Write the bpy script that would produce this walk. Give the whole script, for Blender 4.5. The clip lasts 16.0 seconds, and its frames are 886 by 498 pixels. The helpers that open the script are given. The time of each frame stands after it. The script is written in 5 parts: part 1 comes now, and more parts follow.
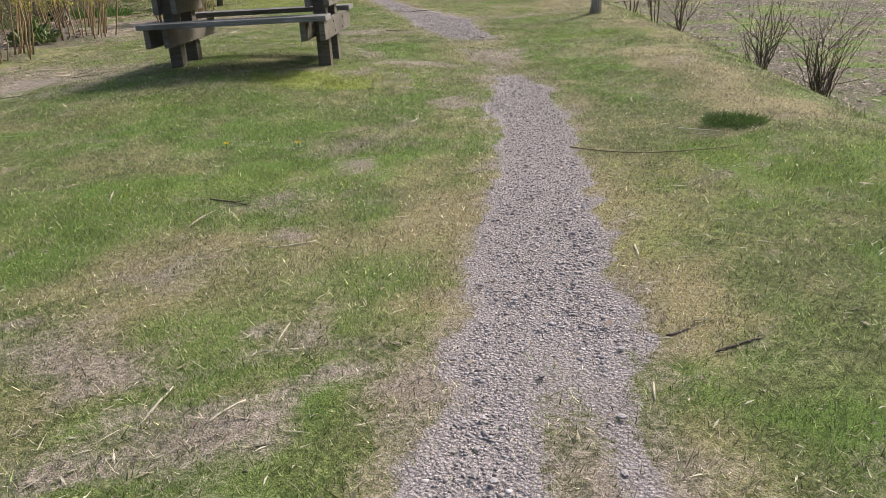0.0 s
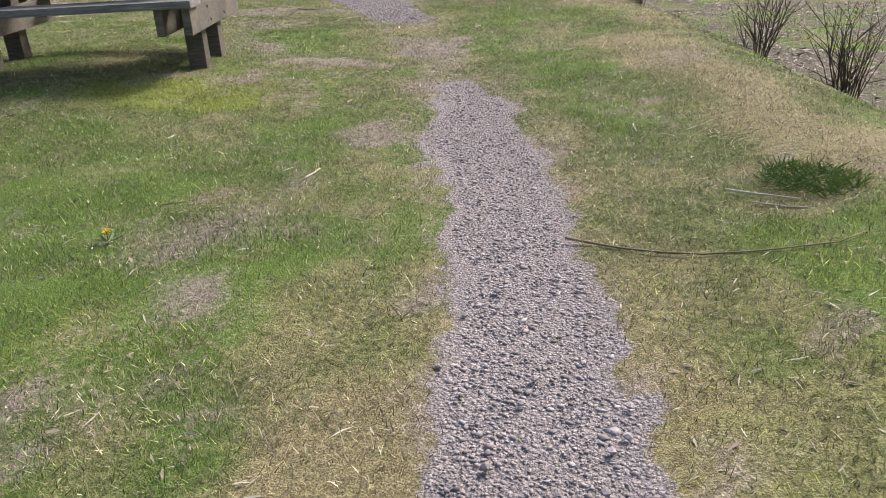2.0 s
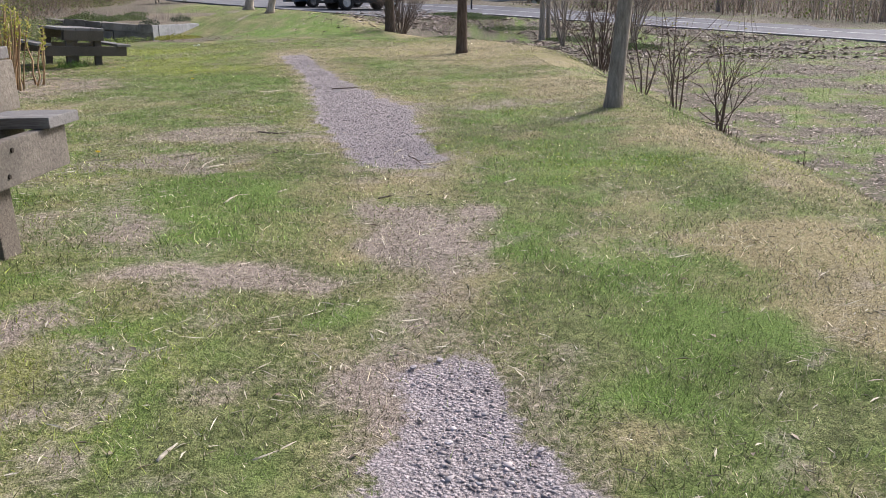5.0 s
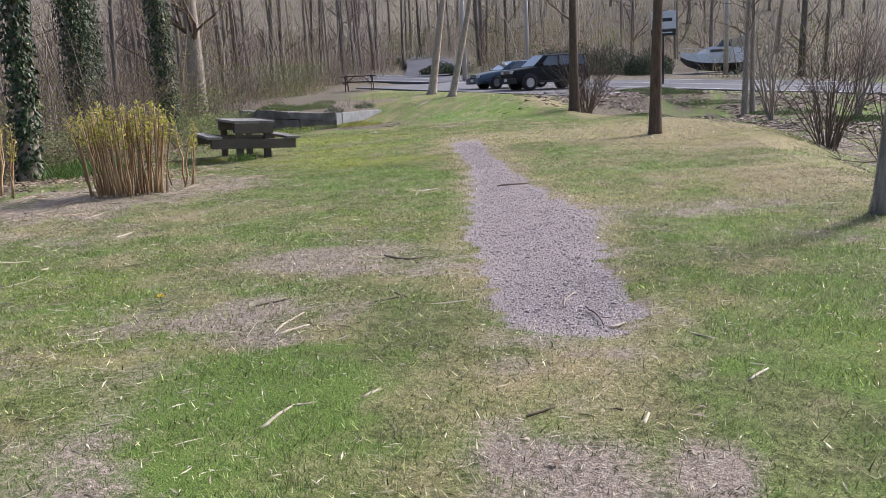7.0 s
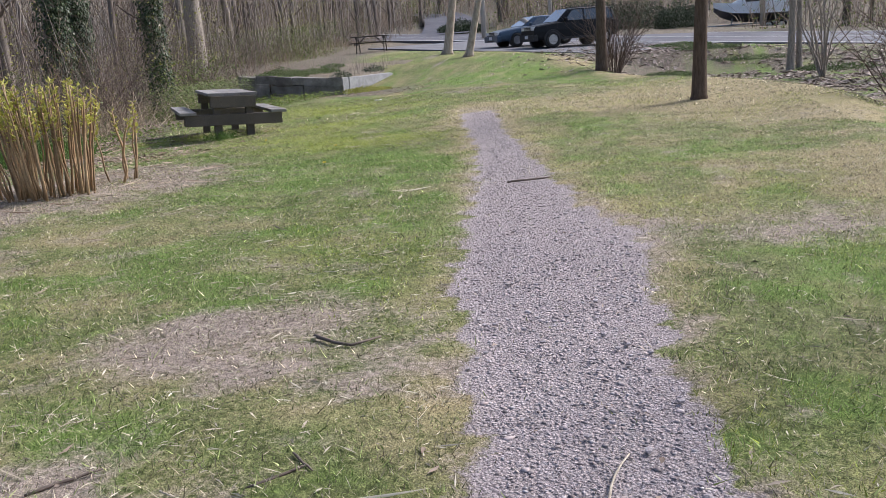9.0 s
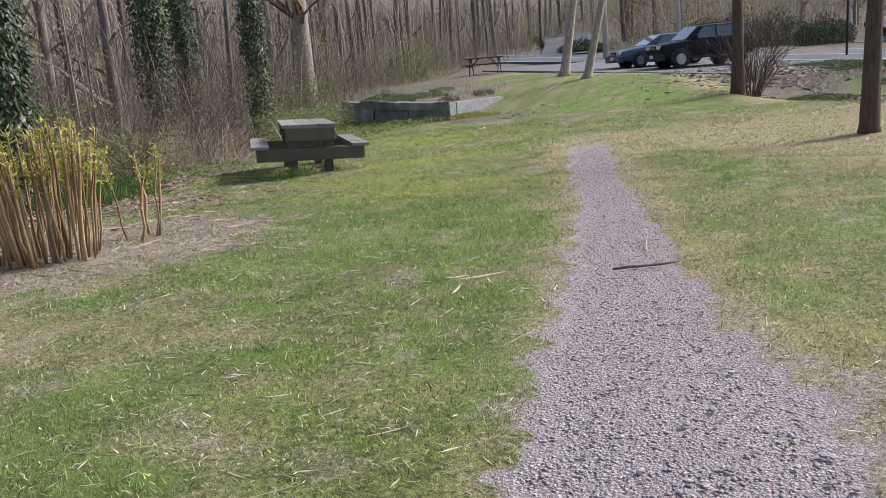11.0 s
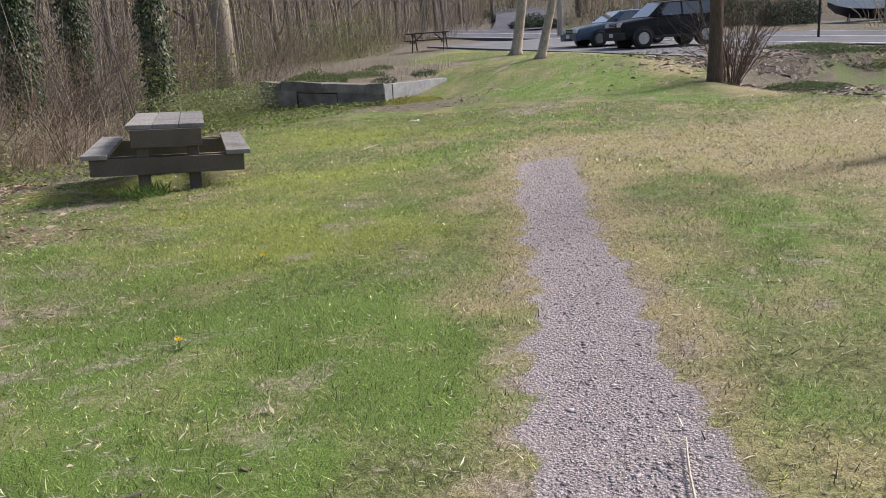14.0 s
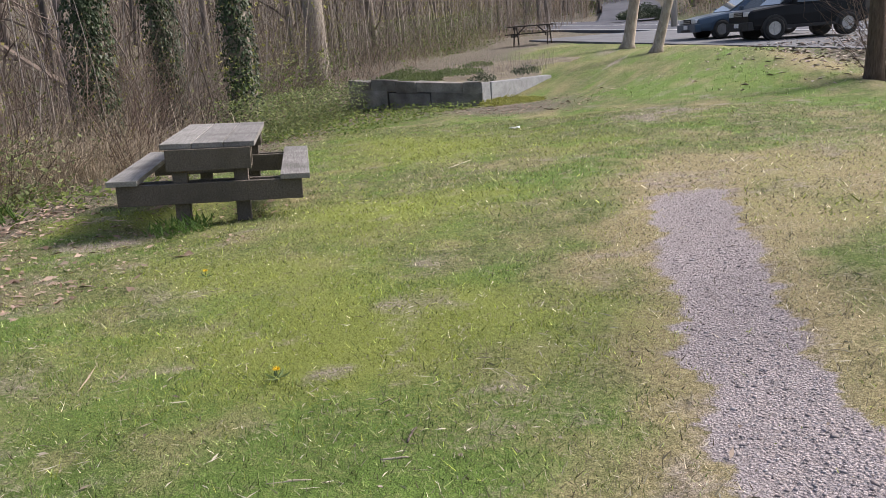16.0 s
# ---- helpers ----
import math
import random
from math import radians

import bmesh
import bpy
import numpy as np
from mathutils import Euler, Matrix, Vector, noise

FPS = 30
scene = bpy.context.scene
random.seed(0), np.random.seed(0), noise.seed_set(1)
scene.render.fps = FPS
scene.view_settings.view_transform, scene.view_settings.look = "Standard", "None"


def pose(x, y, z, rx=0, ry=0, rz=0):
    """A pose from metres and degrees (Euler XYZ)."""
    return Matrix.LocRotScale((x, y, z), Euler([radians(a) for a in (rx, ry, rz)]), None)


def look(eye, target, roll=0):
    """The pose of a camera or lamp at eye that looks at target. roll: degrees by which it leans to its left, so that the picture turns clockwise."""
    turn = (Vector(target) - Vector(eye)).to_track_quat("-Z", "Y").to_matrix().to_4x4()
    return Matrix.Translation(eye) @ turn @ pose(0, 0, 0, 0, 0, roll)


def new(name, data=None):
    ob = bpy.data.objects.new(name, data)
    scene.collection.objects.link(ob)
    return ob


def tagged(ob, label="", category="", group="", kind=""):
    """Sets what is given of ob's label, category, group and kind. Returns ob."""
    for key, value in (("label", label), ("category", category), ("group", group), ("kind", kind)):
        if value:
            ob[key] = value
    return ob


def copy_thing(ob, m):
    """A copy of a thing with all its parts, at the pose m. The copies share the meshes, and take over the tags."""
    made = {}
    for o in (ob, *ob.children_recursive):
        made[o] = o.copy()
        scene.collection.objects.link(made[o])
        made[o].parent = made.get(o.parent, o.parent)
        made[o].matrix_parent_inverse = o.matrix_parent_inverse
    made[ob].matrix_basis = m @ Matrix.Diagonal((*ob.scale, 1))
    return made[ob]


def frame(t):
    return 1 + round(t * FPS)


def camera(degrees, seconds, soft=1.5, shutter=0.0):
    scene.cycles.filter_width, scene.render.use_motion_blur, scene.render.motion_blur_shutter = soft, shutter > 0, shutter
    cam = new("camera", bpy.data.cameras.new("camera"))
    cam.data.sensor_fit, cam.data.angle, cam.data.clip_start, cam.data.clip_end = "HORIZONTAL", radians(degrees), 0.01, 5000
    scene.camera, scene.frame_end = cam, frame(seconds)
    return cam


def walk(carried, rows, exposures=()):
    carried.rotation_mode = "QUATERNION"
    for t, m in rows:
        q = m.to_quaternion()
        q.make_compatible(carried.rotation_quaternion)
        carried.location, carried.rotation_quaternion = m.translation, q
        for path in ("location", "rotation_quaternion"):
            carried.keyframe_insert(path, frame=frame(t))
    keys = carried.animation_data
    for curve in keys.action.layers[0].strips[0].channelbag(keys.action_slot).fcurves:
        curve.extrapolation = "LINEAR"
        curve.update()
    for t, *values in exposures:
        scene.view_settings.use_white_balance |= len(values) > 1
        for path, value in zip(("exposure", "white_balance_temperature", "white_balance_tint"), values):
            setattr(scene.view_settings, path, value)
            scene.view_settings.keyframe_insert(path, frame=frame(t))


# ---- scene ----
cam = camera(58.1, 16.0, soft=0.78)
PATH = [
    (0, (0.012, 0.006, 1.235), (-0.004, 1.871, 0.512), -2.4),
    (0.5, (0.021, 0.581, 1.234), (0.041, 2.431, 0.474), -2.7),
    (1, (0.037, 1.116, 1.214), (0.094, 2.955, 0.43), -2.5),
    (1.5, (0.067, 1.722, 1.189), (0.167, 3.556, 0.398), -2.7),
    (2, (0.152, 2.297, 1.168), (0.279, 4.124, 0.363), -2.1),
    (2.5, (0.246, 2.88, 1.174), (0.429, 4.713, 0.395), -1.6),
    (3, (0.347, 3.475, 1.145), (0.539, 5.349, 0.474), -1.5),
    (3.5, (0.398, 4.087, 1.125), (0.588, 5.983, 0.518), -2.0),
    (3.7, (0.425, 4.326, 1.102), (0.608, 6.223, 0.498), -2.1),
    (5.8, (0.736, 6.573, 1.071), (0.655, 8.477, 0.464), -0.5),
    (6, (0.762, 6.78, 1.062), (0.632, 8.678, 0.447), -1.0),
    (6.5, (0.723, 7.343, 1.058), (0.385, 9.216, 0.443), -2.2),
    (7, (0.627, 7.852, 1.08), (0.228, 9.769, 0.671), -2.9),
    (7.5, (0.527, 8.431, 1.088), (0.116, 10.32, 0.574), -3.2),
    (8, (0.492, 8.937, 1.069), (0.056, 10.792, 0.462), -3.0),
    (8.5, (0.498, 9.442, 1.106), (0.06, 11.313, 0.552), -4.2),
    (9, (0.478, 10.0, 1.121), (0.017, 11.88, 0.618), -4.2),
    (9.5, (0.428, 10.549, 1.148), (-0.067, 12.44, 0.726), -4.7),
    (10, (0.377, 11.091, 1.156), (-0.215, 12.954, 0.736), -5.3),
    (10.2, (0.348, 11.277, 1.143), (-0.293, 13.12, 0.704), -5.6),
    (12.3, (0.082, 13.505, 1.192), (-0.736, 15.28, 0.765), -3.1),
    (12.5, (0.026, 13.727, 1.201), (-0.79, 15.501, 0.768), -2.7),
    (13, (-0.119, 14.253, 1.185), (-0.892, 16.038, 0.721), -1.7),
    (13.5, (-0.287, 14.802, 1.184), (-0.925, 16.637, 0.709), -3.5),
    (14, (-0.445, 15.3, 1.214), (-1.072, 17.132, 0.711), -3.8),
    (14.5, (-0.622, 15.828, 1.22), (-1.234, 17.664, 0.713), -4.2),
    (15, (-0.743, 16.324, 1.225), (-1.362, 18.155, 0.711), -3.9),
    (15.5, (-0.941, 16.794, 1.214), (-1.683, 18.579, 0.701), -4.0),
    (16, (-1.131, 17.207, 1.241), (-1.984, 18.945, 0.74), -4.5),
]
walk(cam, [(t, look(eye, target, roll)) for t, eye, target, roll in PATH],
     ((0, 0.26, 6650, 7), (1, 0.27, 6580, 9), (3.5, 0.36, 6380, 12), (7, 0.40, 6080, 14.5), (10, 0.38, 6040, 13), (12.5, 0.28, 6350, 12), (16, 0.42, 6420, 13)))

# ---- light ----
SUN_AZ, SUN_EL = radians(46.0), radians(38.0)   # azimuth from +y towards +x
world = bpy.data.worlds.new("sky")
scene.world = world
world.use_nodes = True
wn = world.node_tree.nodes
sky = wn.new("ShaderNodeTexSky")
sky.sky_type, sky.sun_disc = "NISHITA", False
sky.sun_elevation, sky.sun_rotation = SUN_EL, SUN_AZ
sky.air_density, sky.dust_density = 1.0, 4.0
wn["Background"].inputs["Strength"].default_value = 0.15
world.node_tree.links.new(sky.outputs["Color"], wn["Background"].inputs["Color"])
sun_data = bpy.data.lights.new("sun", "SUN")
sun_data.energy, sun_data.angle, sun_data.color = 3.8, radians(13.0), (1.0, 0.965, 0.91)
sun = new("sun", sun_data)
sun.matrix_world = look((math.sin(SUN_AZ) * math.cos(SUN_EL) * 50, math.cos(SUN_AZ) * math.cos(SUN_EL) * 50, math.sin(SUN_EL) * 50), (0, 0, 0))

# ---- arithmetic of the land ----
rng = np.random.default_rng(7)


def sstep(a, b, v):
    q = np.clip((v - a) / (b - a), 0, 1)
    return q * q * (3 - 2 * q)


def vnoise(x, y, scale, seed=0):
    """Smooth value noise, 0 to 1, with one lattice cell of the given size in metres."""
    u, v = np.asarray(x, float) / scale + seed * 17.3, np.asarray(y, float) / scale + seed * 9.1
    i, j = np.floor(u), np.floor(v)
    f, g = u - i, v - j
    f, g = f * f * (3 - 2 * f), g * g * (3 - 2 * g)

    def lattice(a, b):
        w = np.sin(a * 127.1 + b * 311.7 + seed * 74.7) * 43758.5453
        return w - np.floor(w)
    return (lattice(i, j) * (1 - f) + lattice(i + 1, j) * f) * (1 - g) + (lattice(i, j + 1) * (1 - f) + lattice(i + 1, j + 1) * f) * g


ROAD_O, ROAD_D, ROAD_N = (18.5, 33.0), (-0.755, 0.655), (0.655, 0.755)


def road_sn(x, y):
    """Along the road, and out across it from its near edge."""
    return (x - ROAD_O[0]) * ROAD_D[0] + (y - ROAD_O[1]) * ROAD_D[1], (x - ROAD_O[0]) * ROAD_N[0] + (y - ROAD_O[1]) * ROAD_N[1]


def road_xy(s, n):
    return ROAD_O[0] + ROAD_D[0] * s + ROAD_N[0] * n, ROAD_O[1] + ROAD_D[1] * s + ROAD_N[1] * n


def road_z(s):
    return -0.60 + 0.0445 * np.clip(s, -40, 60)


def crest(y):
    """x at which the lawn breaks off towards the ditch."""
    return 2.75 + 0.028 * np.clip(y, 0, 24) - 4.4 * sstep(25, 37, y) - 3.0 * sstep(37, 43, y)


def lawn(x, y):
    x, y = np.asarray(x, float), np.asarray(y, float)
    z = -0.09 + 0.20 * np.exp(-((x + 2.1) ** 2 / 2.6 + (y - 8.9) ** 2 / 5.0))
    z = z - 0.03 * sstep(12, 20, y) - 0.14 * sstep(3.0, 7.0, -x) * sstep(18, 22, y) - 0.3 * sstep(7, 14, -x)
    z = z + 0.85 * sstep(32, 46, y) * sstep(4, -3, x) + 0.45 * sstep(7, 12, -x) * sstep(38, 47, y)
    z = z - 0.32 * np.exp(-(((x + 8.9) / 2.3) ** 2 + ((y - 36.8) / 1.9) ** 2))
    ditch = sstep(0.0, 2.1, x - crest(y))
    return z - ditch * (0.85 - 0.35 * sstep(18, 26, y)) + 0.06 * np.exp(-((x - crest(y) + 0.4) / 0.5) ** 2)


def land(x, y):
    x, y = np.asarray(x, float), np.asarray(y, float)
    z = lawn(x, y)
    s, n = road_sn(x, y)
    lot = sstep(15.0, 18.5, s)
    a, b = -5.0 - 5.5 * lot, -0.6 - 6.0 * lot
    z = z + (road_z(s) - z) * sstep(0, 1, np.clip((n - a) / (b - a), 0, 1))
    z = z + 0.10 * np.clip(n - 24, 0, 200) * sstep(24, 36, n) + 0.20 * np.clip(-x - 24, 0, 200) * sstep(24, 40, -x)
    z = z + 0.14 * np.clip(n - 12, 0, 200) * sstep(3, 20, s - 30)
    z = z + 0.05 * (vnoise(x, y, 2.3, 1) - 0.5) + 0.025 * (vnoise(x, y, 0.7, 2) - 0.5)
    far = np.hypot(x, y - 15)
    return z + 0.35 * (vnoise(x, y, 9, 3) - 0.5) * sstep(28, 45, far) - 0.02 * (n > -0.3) * (n < 9.3)


def zat(x, y):
    return float(land(x, y))


PATH_Y = (-2.0, 1.7, 2.7, 3.9, 5.5, 6.8, 7.8, 8.6, 11.2, 11.7, 13.1, 14.7, 15.9, 17.3, 19.2, 20.6, 24.6)
PATH_L = (-0.55, -0.15, 0.05, 0.20, 0.37, 0.31, 0.50, 0.55, 0.10, 0.05, -0.25, -0.54, -0.74, -0.92, -1.34, -1.68, -2.56)
PATH_R = (0.4, 0.58, 0.68, 0.84, 0.95, 1.03, 0.95, 0.82, 0.70, 0.74, 0.68, 0.52, 0.12, -0.22, -0.72, -1.10, -1.98)


def path_in(x, y):
    """Metres inside the worn path (negative outside)."""
    return np.minimum(x - np.interp(y, PATH_Y, PATH_L), np.interp(y, PATH_Y, PATH_R) - x)


def blob(x, y, cx, cy, rx, ry, turn=0.0):
    c, s = math.cos(radians(turn)), math.sin(radians(turn))
    u, v = (x - cx) * c + (y - cy) * s, (y - cy) * c - (x - cx) * s
    return np.exp(-((u / rx) ** 2 + (v / ry) ** 2))


# centre, reach across and along, strength of each patch of the lawn
SOIL_NEAR = ((-1.49, 2.47, 0.35, 0.22, 0.9), (-1.33, 3.12, 0.3, 0.12, 0.8), (-0.73, 2.51, 0.26, 0.18, 0.95), (-0.8, 3.39, 0.3, 0.15, 0.8), (-0.27, 2.12, 0.22, 0.12, 0.85), (-0.75, 2.02, 0.2, 0.12, 0.75),
             (-1.03, 1.78, 0.3, 0.15, 0.8), (-1.26, 8.14, 0.26, 0.13, 1.3), (-0.45, 8.05, 0.4, 0.5, 0.7), (0.1, 6.9, 0.3, 0.3, 0.75), (-0.42, 5.58, 0.4, 0.3, 0.5), (-0.43, 4.79, 0.15, 0.2, 0.75), (-4.6, 9.0, 1.3, 1.1, 1.1))
SOIL_MID = ((-1.48, 11.55, 0.7, 0.45, 0.95), (-1.14, 9.75, 0.4, 0.35, 0.75), (-0.13, 9.12, 0.25, 0.2, 0.85), (-0.33, 8.88, 0.4, 0.2, 0.85), (-0.77, 9.35, 0.4, 0.2, 0.6), (0.63, 10.0, 0.25, 0.35, 0.75), (0.62, 9.15, 0.25, 0.4, 0.7),
            (-1.48, 13.03, 0.5, 0.25, 0.85), (-1.04, 13.37, 0.5, 0.3, 0.7), (-1.31, 12.62, 0.5, 0.3, 0.95), (-0.57, 13.0, 0.3, 0.2, 0.5), (0.75, 15.1, 0.4, 0.5, 0.8), (1.62, 15.24, 0.4, 0.4, 0.6), (1.9, 15.2, 0.6, 0.6, 0.45))
SOIL_FAR = ((-4.9, 17.4, 0.9, 0.9, 1.0), (-4.7, 18.35, 0.7, 0.5, 1.1), (-4.08, 17.56, 0.6, 0.3, 0.65), (-5.6, 15.6, 1.3, 2.0, 1.0), (-7.0, 22.15, 0.5, 0.35, 1.0), (-3.62, 30.3, 0.5, 1.1, 0.85), (-1.84, 16.4, 0.3, 0.2, 0.5), (-5.16, 20.8, 0.4, 0.2, 0.6))
LUSH_NEAR = ((1.8, 4.4, 0.4, 0.6, 0.8), (1.1, 1.87, 0.3, 0.2, 0.9), (0.17, 5.25, 0.25, 0.35, 0.9), (-0.63, 5.06, 0.25, 0.25, 0.95), (1.95, 8.74, 0.5, 0.7, 0.9), (2.07, 9.85, 0.4, 0.6, 0.9), (1.8, 5.13, 0.25, 0.3, 0.85), (-1.3, 4.2, 0.7, 0.6, 0.7),
             (-0.51, 9.89, 0.25, 0.15, 1.0), (-0.13, 9.89, 0.35, 0.3, 0.55), (1.9, 11.4, 0.4, 0.4, 0.7), (-1.9, 6.2, 1.0, 0.8, 0.7), (-0.5, 3.0, 0.3, 0.15, 0.7), (-0.9, 2.75, 0.25, 0.1, 0.6), (-0.75, 4.55, 0.3, 0.35, 1.0), (-0.2, 4.5, 0.3, 0.25, 0.6), (-1.0, 3.75, 0.8, 0.3, 0.8), (-0.25, 3.4, 0.22, 0.7, 0.8), (-0.4, 2.65, 0.2, 0.25, 0.7))
LUSH_FAR = ((-2.22, 18.2, 1.0, 0.8, 0.9), (-2.87, 19.1, 1.3, 1.2, 0.85), (0.9, 17.9, 0.9, 1.0, 0.85), (2.96, 13.8, 0.5, 0.4, 1.0), (-1.83, 14.97, 0.35, 0.2, 0.95), (-3.23, 15.03, 0.4, 0.3, 0.7), (-2.72, 13.81, 0.5, 0.4, 0.8), (-3.5, 18.0, 0.5, 0.3, 1.0),
            (-2.08, 18.93, 0.6, 0.5, 1.0), (-0.13, 21.34, 0.6, 0.7, 0.9), (-3.5, 35.3, 1.7, 2.2, 1.0), (-2.4, 19.7, 0.5, 0.4, 0.8), (-3.54, 25.1, 0.6, 1.2, 0.8), (-1.62, 16.1, 0.4, 0.25, 0.7))
MOSS_SPOTS = ((-1.22, 7.72, 0.45, 0.25, 1.5), (-0.98, 7.7, 0.35, 0.2, 1.0), (-1.57, 8.0, 0.4, 0.2, 0.8), (-3.49, 20.37, 0.9, 0.7, 0.6), (-4.26, 23.27, 0.9, 1.0, 0.55), (-7.5, 23.0, 0.6, 0.7, 0.9), (-8.3, 22.8, 0.6, 0.5, 0.8), (-4.6, 21.3, 0.8, 0.5, 0.5), (-2.98, 20.4, 0.8, 0.5, 0.4), (-6.4, 28.0, 2.2, 2.2, 0.6))
DRY_SPOTS = ((0.86, 2.74, 0.2, 0.4, 1.1), (2.39, 9.0, 0.3, 0.8, 1.5), (2.48, 7.55, 0.35, 0.9, 1.1), (2.43, 6.13, 0.4, 0.7, 0.8), (2.67, 21.98, 1.0, 1.5, 1.0), (0.78, 23.7, 1.2, 0.8, 0.85), (-1.43, 25.3, 0.8, 1.0, 0.9), (0.49, 25.6, 1.5, 1.2, 1.0), (-2.25, 22.76, 0.25, 1.3, 1.0), (-1.4, 22.8, 0.3, 1.1, 0.9), (2.6, 16.8, 0.9, 1.2, 1.0), (0.05, 4.2, 0.12, 1.6, 0.45))


def patches(x, y, spots):
    return sum(w * blob(x, y, cx, cy, rx, ry) for cx, cy, rx, ry, w in spots)


def zones(x, y):
    """How much gravel, bare soil, dry grass, moss, fallen leaves and lush grass there is at each place."""
    x, y = np.asarray(x, float), np.asarray(y, float)
    n1, n2, n3 = vnoise(x, y, 0.55, 4), vnoise(x, y, 0.17, 5), vnoise(x, y, 1.7, 6)
    wx, wy = x + 0.5 * (vnoise(x, y, 0.6, 51) - 0.5) + 0.24 * (vnoise(x, y, 0.16, 53) - 0.5), y + 0.5 * (vnoise(x, y, 0.6, 52) - 0.5) + 0.24 * (vnoise(x, y, 0.16, 54) - 0.5)
    d = path_in(x, y) + 0.08 * (n1 - 0.5) + 0.14 * (n2 - 0.5) + 0.10 * (vnoise(x, y, 0.05, 31) - 0.5)
    gravel = sstep(-0.06, 0.08, d) * (1 - 0.95 * sstep(7.7, 8.5, y + 0.6 * (n1 - 0.5)) * (1 - sstep(11.2, 11.7, y + 0.5 * (n1 - 0.5)))) * (1 - sstep(24.2, 25.2, y + n1))
    gravel = gravel * (1 - 0.9 * blob(x, y, 0.34, 1.75, 0.12, 0.55)) + 0.5 * blob(wx, wy, 0.55, 15.0, 0.3, 0.5)
    soil = 0.45 * sstep(-0.16, 0, d) * (y < 25) * (1 - 0.75 * sstep(0.35, 0.65, vnoise(x, y, 0.35, 48)) * sstep(7.6, 8.4, y) * (1 - sstep(11.0, 11.6, y)))
    soil = soil + patches(wx, wy, SOIL_NEAR) + patches(wx, wy, SOIL_MID) + patches(wx, wy, SOIL_FAR)
    moss = patches(wx, wy, MOSS_SPOTS) + 0.28 * sstep(0.55, 0.9, vnoise(x, y, 1.1, 8)) + 0.3 * blob(x, y, -4.6, 22.5, 2.4, 3.6) * (0.4 + n1)
    soil = (soil * (1 - 0.8 * np.clip(moss, 0, 1))) * (0.45 + 0.9 * n2) + 0.28 * sstep(0.62, 0.9, vnoise(wx, wy, 0.42, 41)) + 0.4 * sstep(0.6, 0.9, vnoise(wx, wy, 0.15, 42))
    edge = x - crest(y)
    dry = patches(wx, wy, DRY_SPOTS) + 0.7 * np.exp(-((edge + 0.3) / 0.5) ** 2) * sstep(6, 9, y) * sstep(0.3, 0.7, n3) + 0.6 * blob(x, y, 2.2, 25.5, 3.0, 4.0) + 0.25 * sstep(-0.35, -0.1, d) * (y < 26)
    dry = dry + 0.2 * sstep(0.5, 0.85, n3) + 0.3 * sstep(0.5, 0.85, vnoise(x, y, 0.6, 43)) + 0.35 * sstep(0.5, 0.85, vnoise(x, y, 0.23, 46)) + 0.12 * blob(x, y, 1.2, 18.5, 1.5, 4.5) + 0.35 * sstep(-0.32, -0.1, d) * sstep(16, 19, y) * (y < 26)
    leaf = sstep(0.4, 1.6, edge + 0.8 * (n1 - 0.5)) * (0.05 + 0.35 * n3 + 0.65 * sstep(0.35, 0.65, vnoise(wx, wy, 0.45, 47))) + sstep(-0.3, 1.6, -x - 7.5 - 0.25 * np.clip(y - 22, 0, 10) + 2.0 * sstep(20, 14, y) + 1.2 * (n1 - 0.5)) + 0.8 * blob(x, y, -8.3, 34.5, 2.4, 1.2) + 1.0 * blob(wx, wy, -7.2, 19.8, 1.2, 1.5)
    leaf = leaf + 0.55 * blob(x, y, 0.8, 39.5, 2.6, 3.2) + sstep(26, 34, np.hypot(x + 2, y - 20)) * 0.35 + 0.9 * blob(wx, wy, -7.0, 33.0, 1.4, 1.0)
    s, n = road_sn(x, y)
    leaf = leaf + sstep(13, 18, n) * (1 - 0.8 * sstep(14, 8, s) * sstep(24, 18, n))
    lush = patches(wx, wy, LUSH_NEAR) + patches(wx, wy, LUSH_FAR) + 0.5 * sstep(0.5, 0.8, vnoise(x, y, 1.3, 9)) + 0.75 * sstep(0.5, 0.8, vnoise(x, y, 0.4, 44)) + 0.55 * sstep(0.55, 0.8, vnoise(x, y, 0.15, 45))
    lush = lush + 0.5 * sstep(0.8, 2.5, edge) * n1 + 0.8 * sstep(9.5, 10.5, n) * sstep(17, 14, n) * sstep(14, 8, s) + 0.6 * sstep(-2.5, 0.5, n) * (s < 20)
    lush = lush * (1 - 0.7 * np.clip(dry, 0, 1))
    return [np.clip(m, 0, 1) for m in (gravel, soil, dry, moss, leaf, lush)]


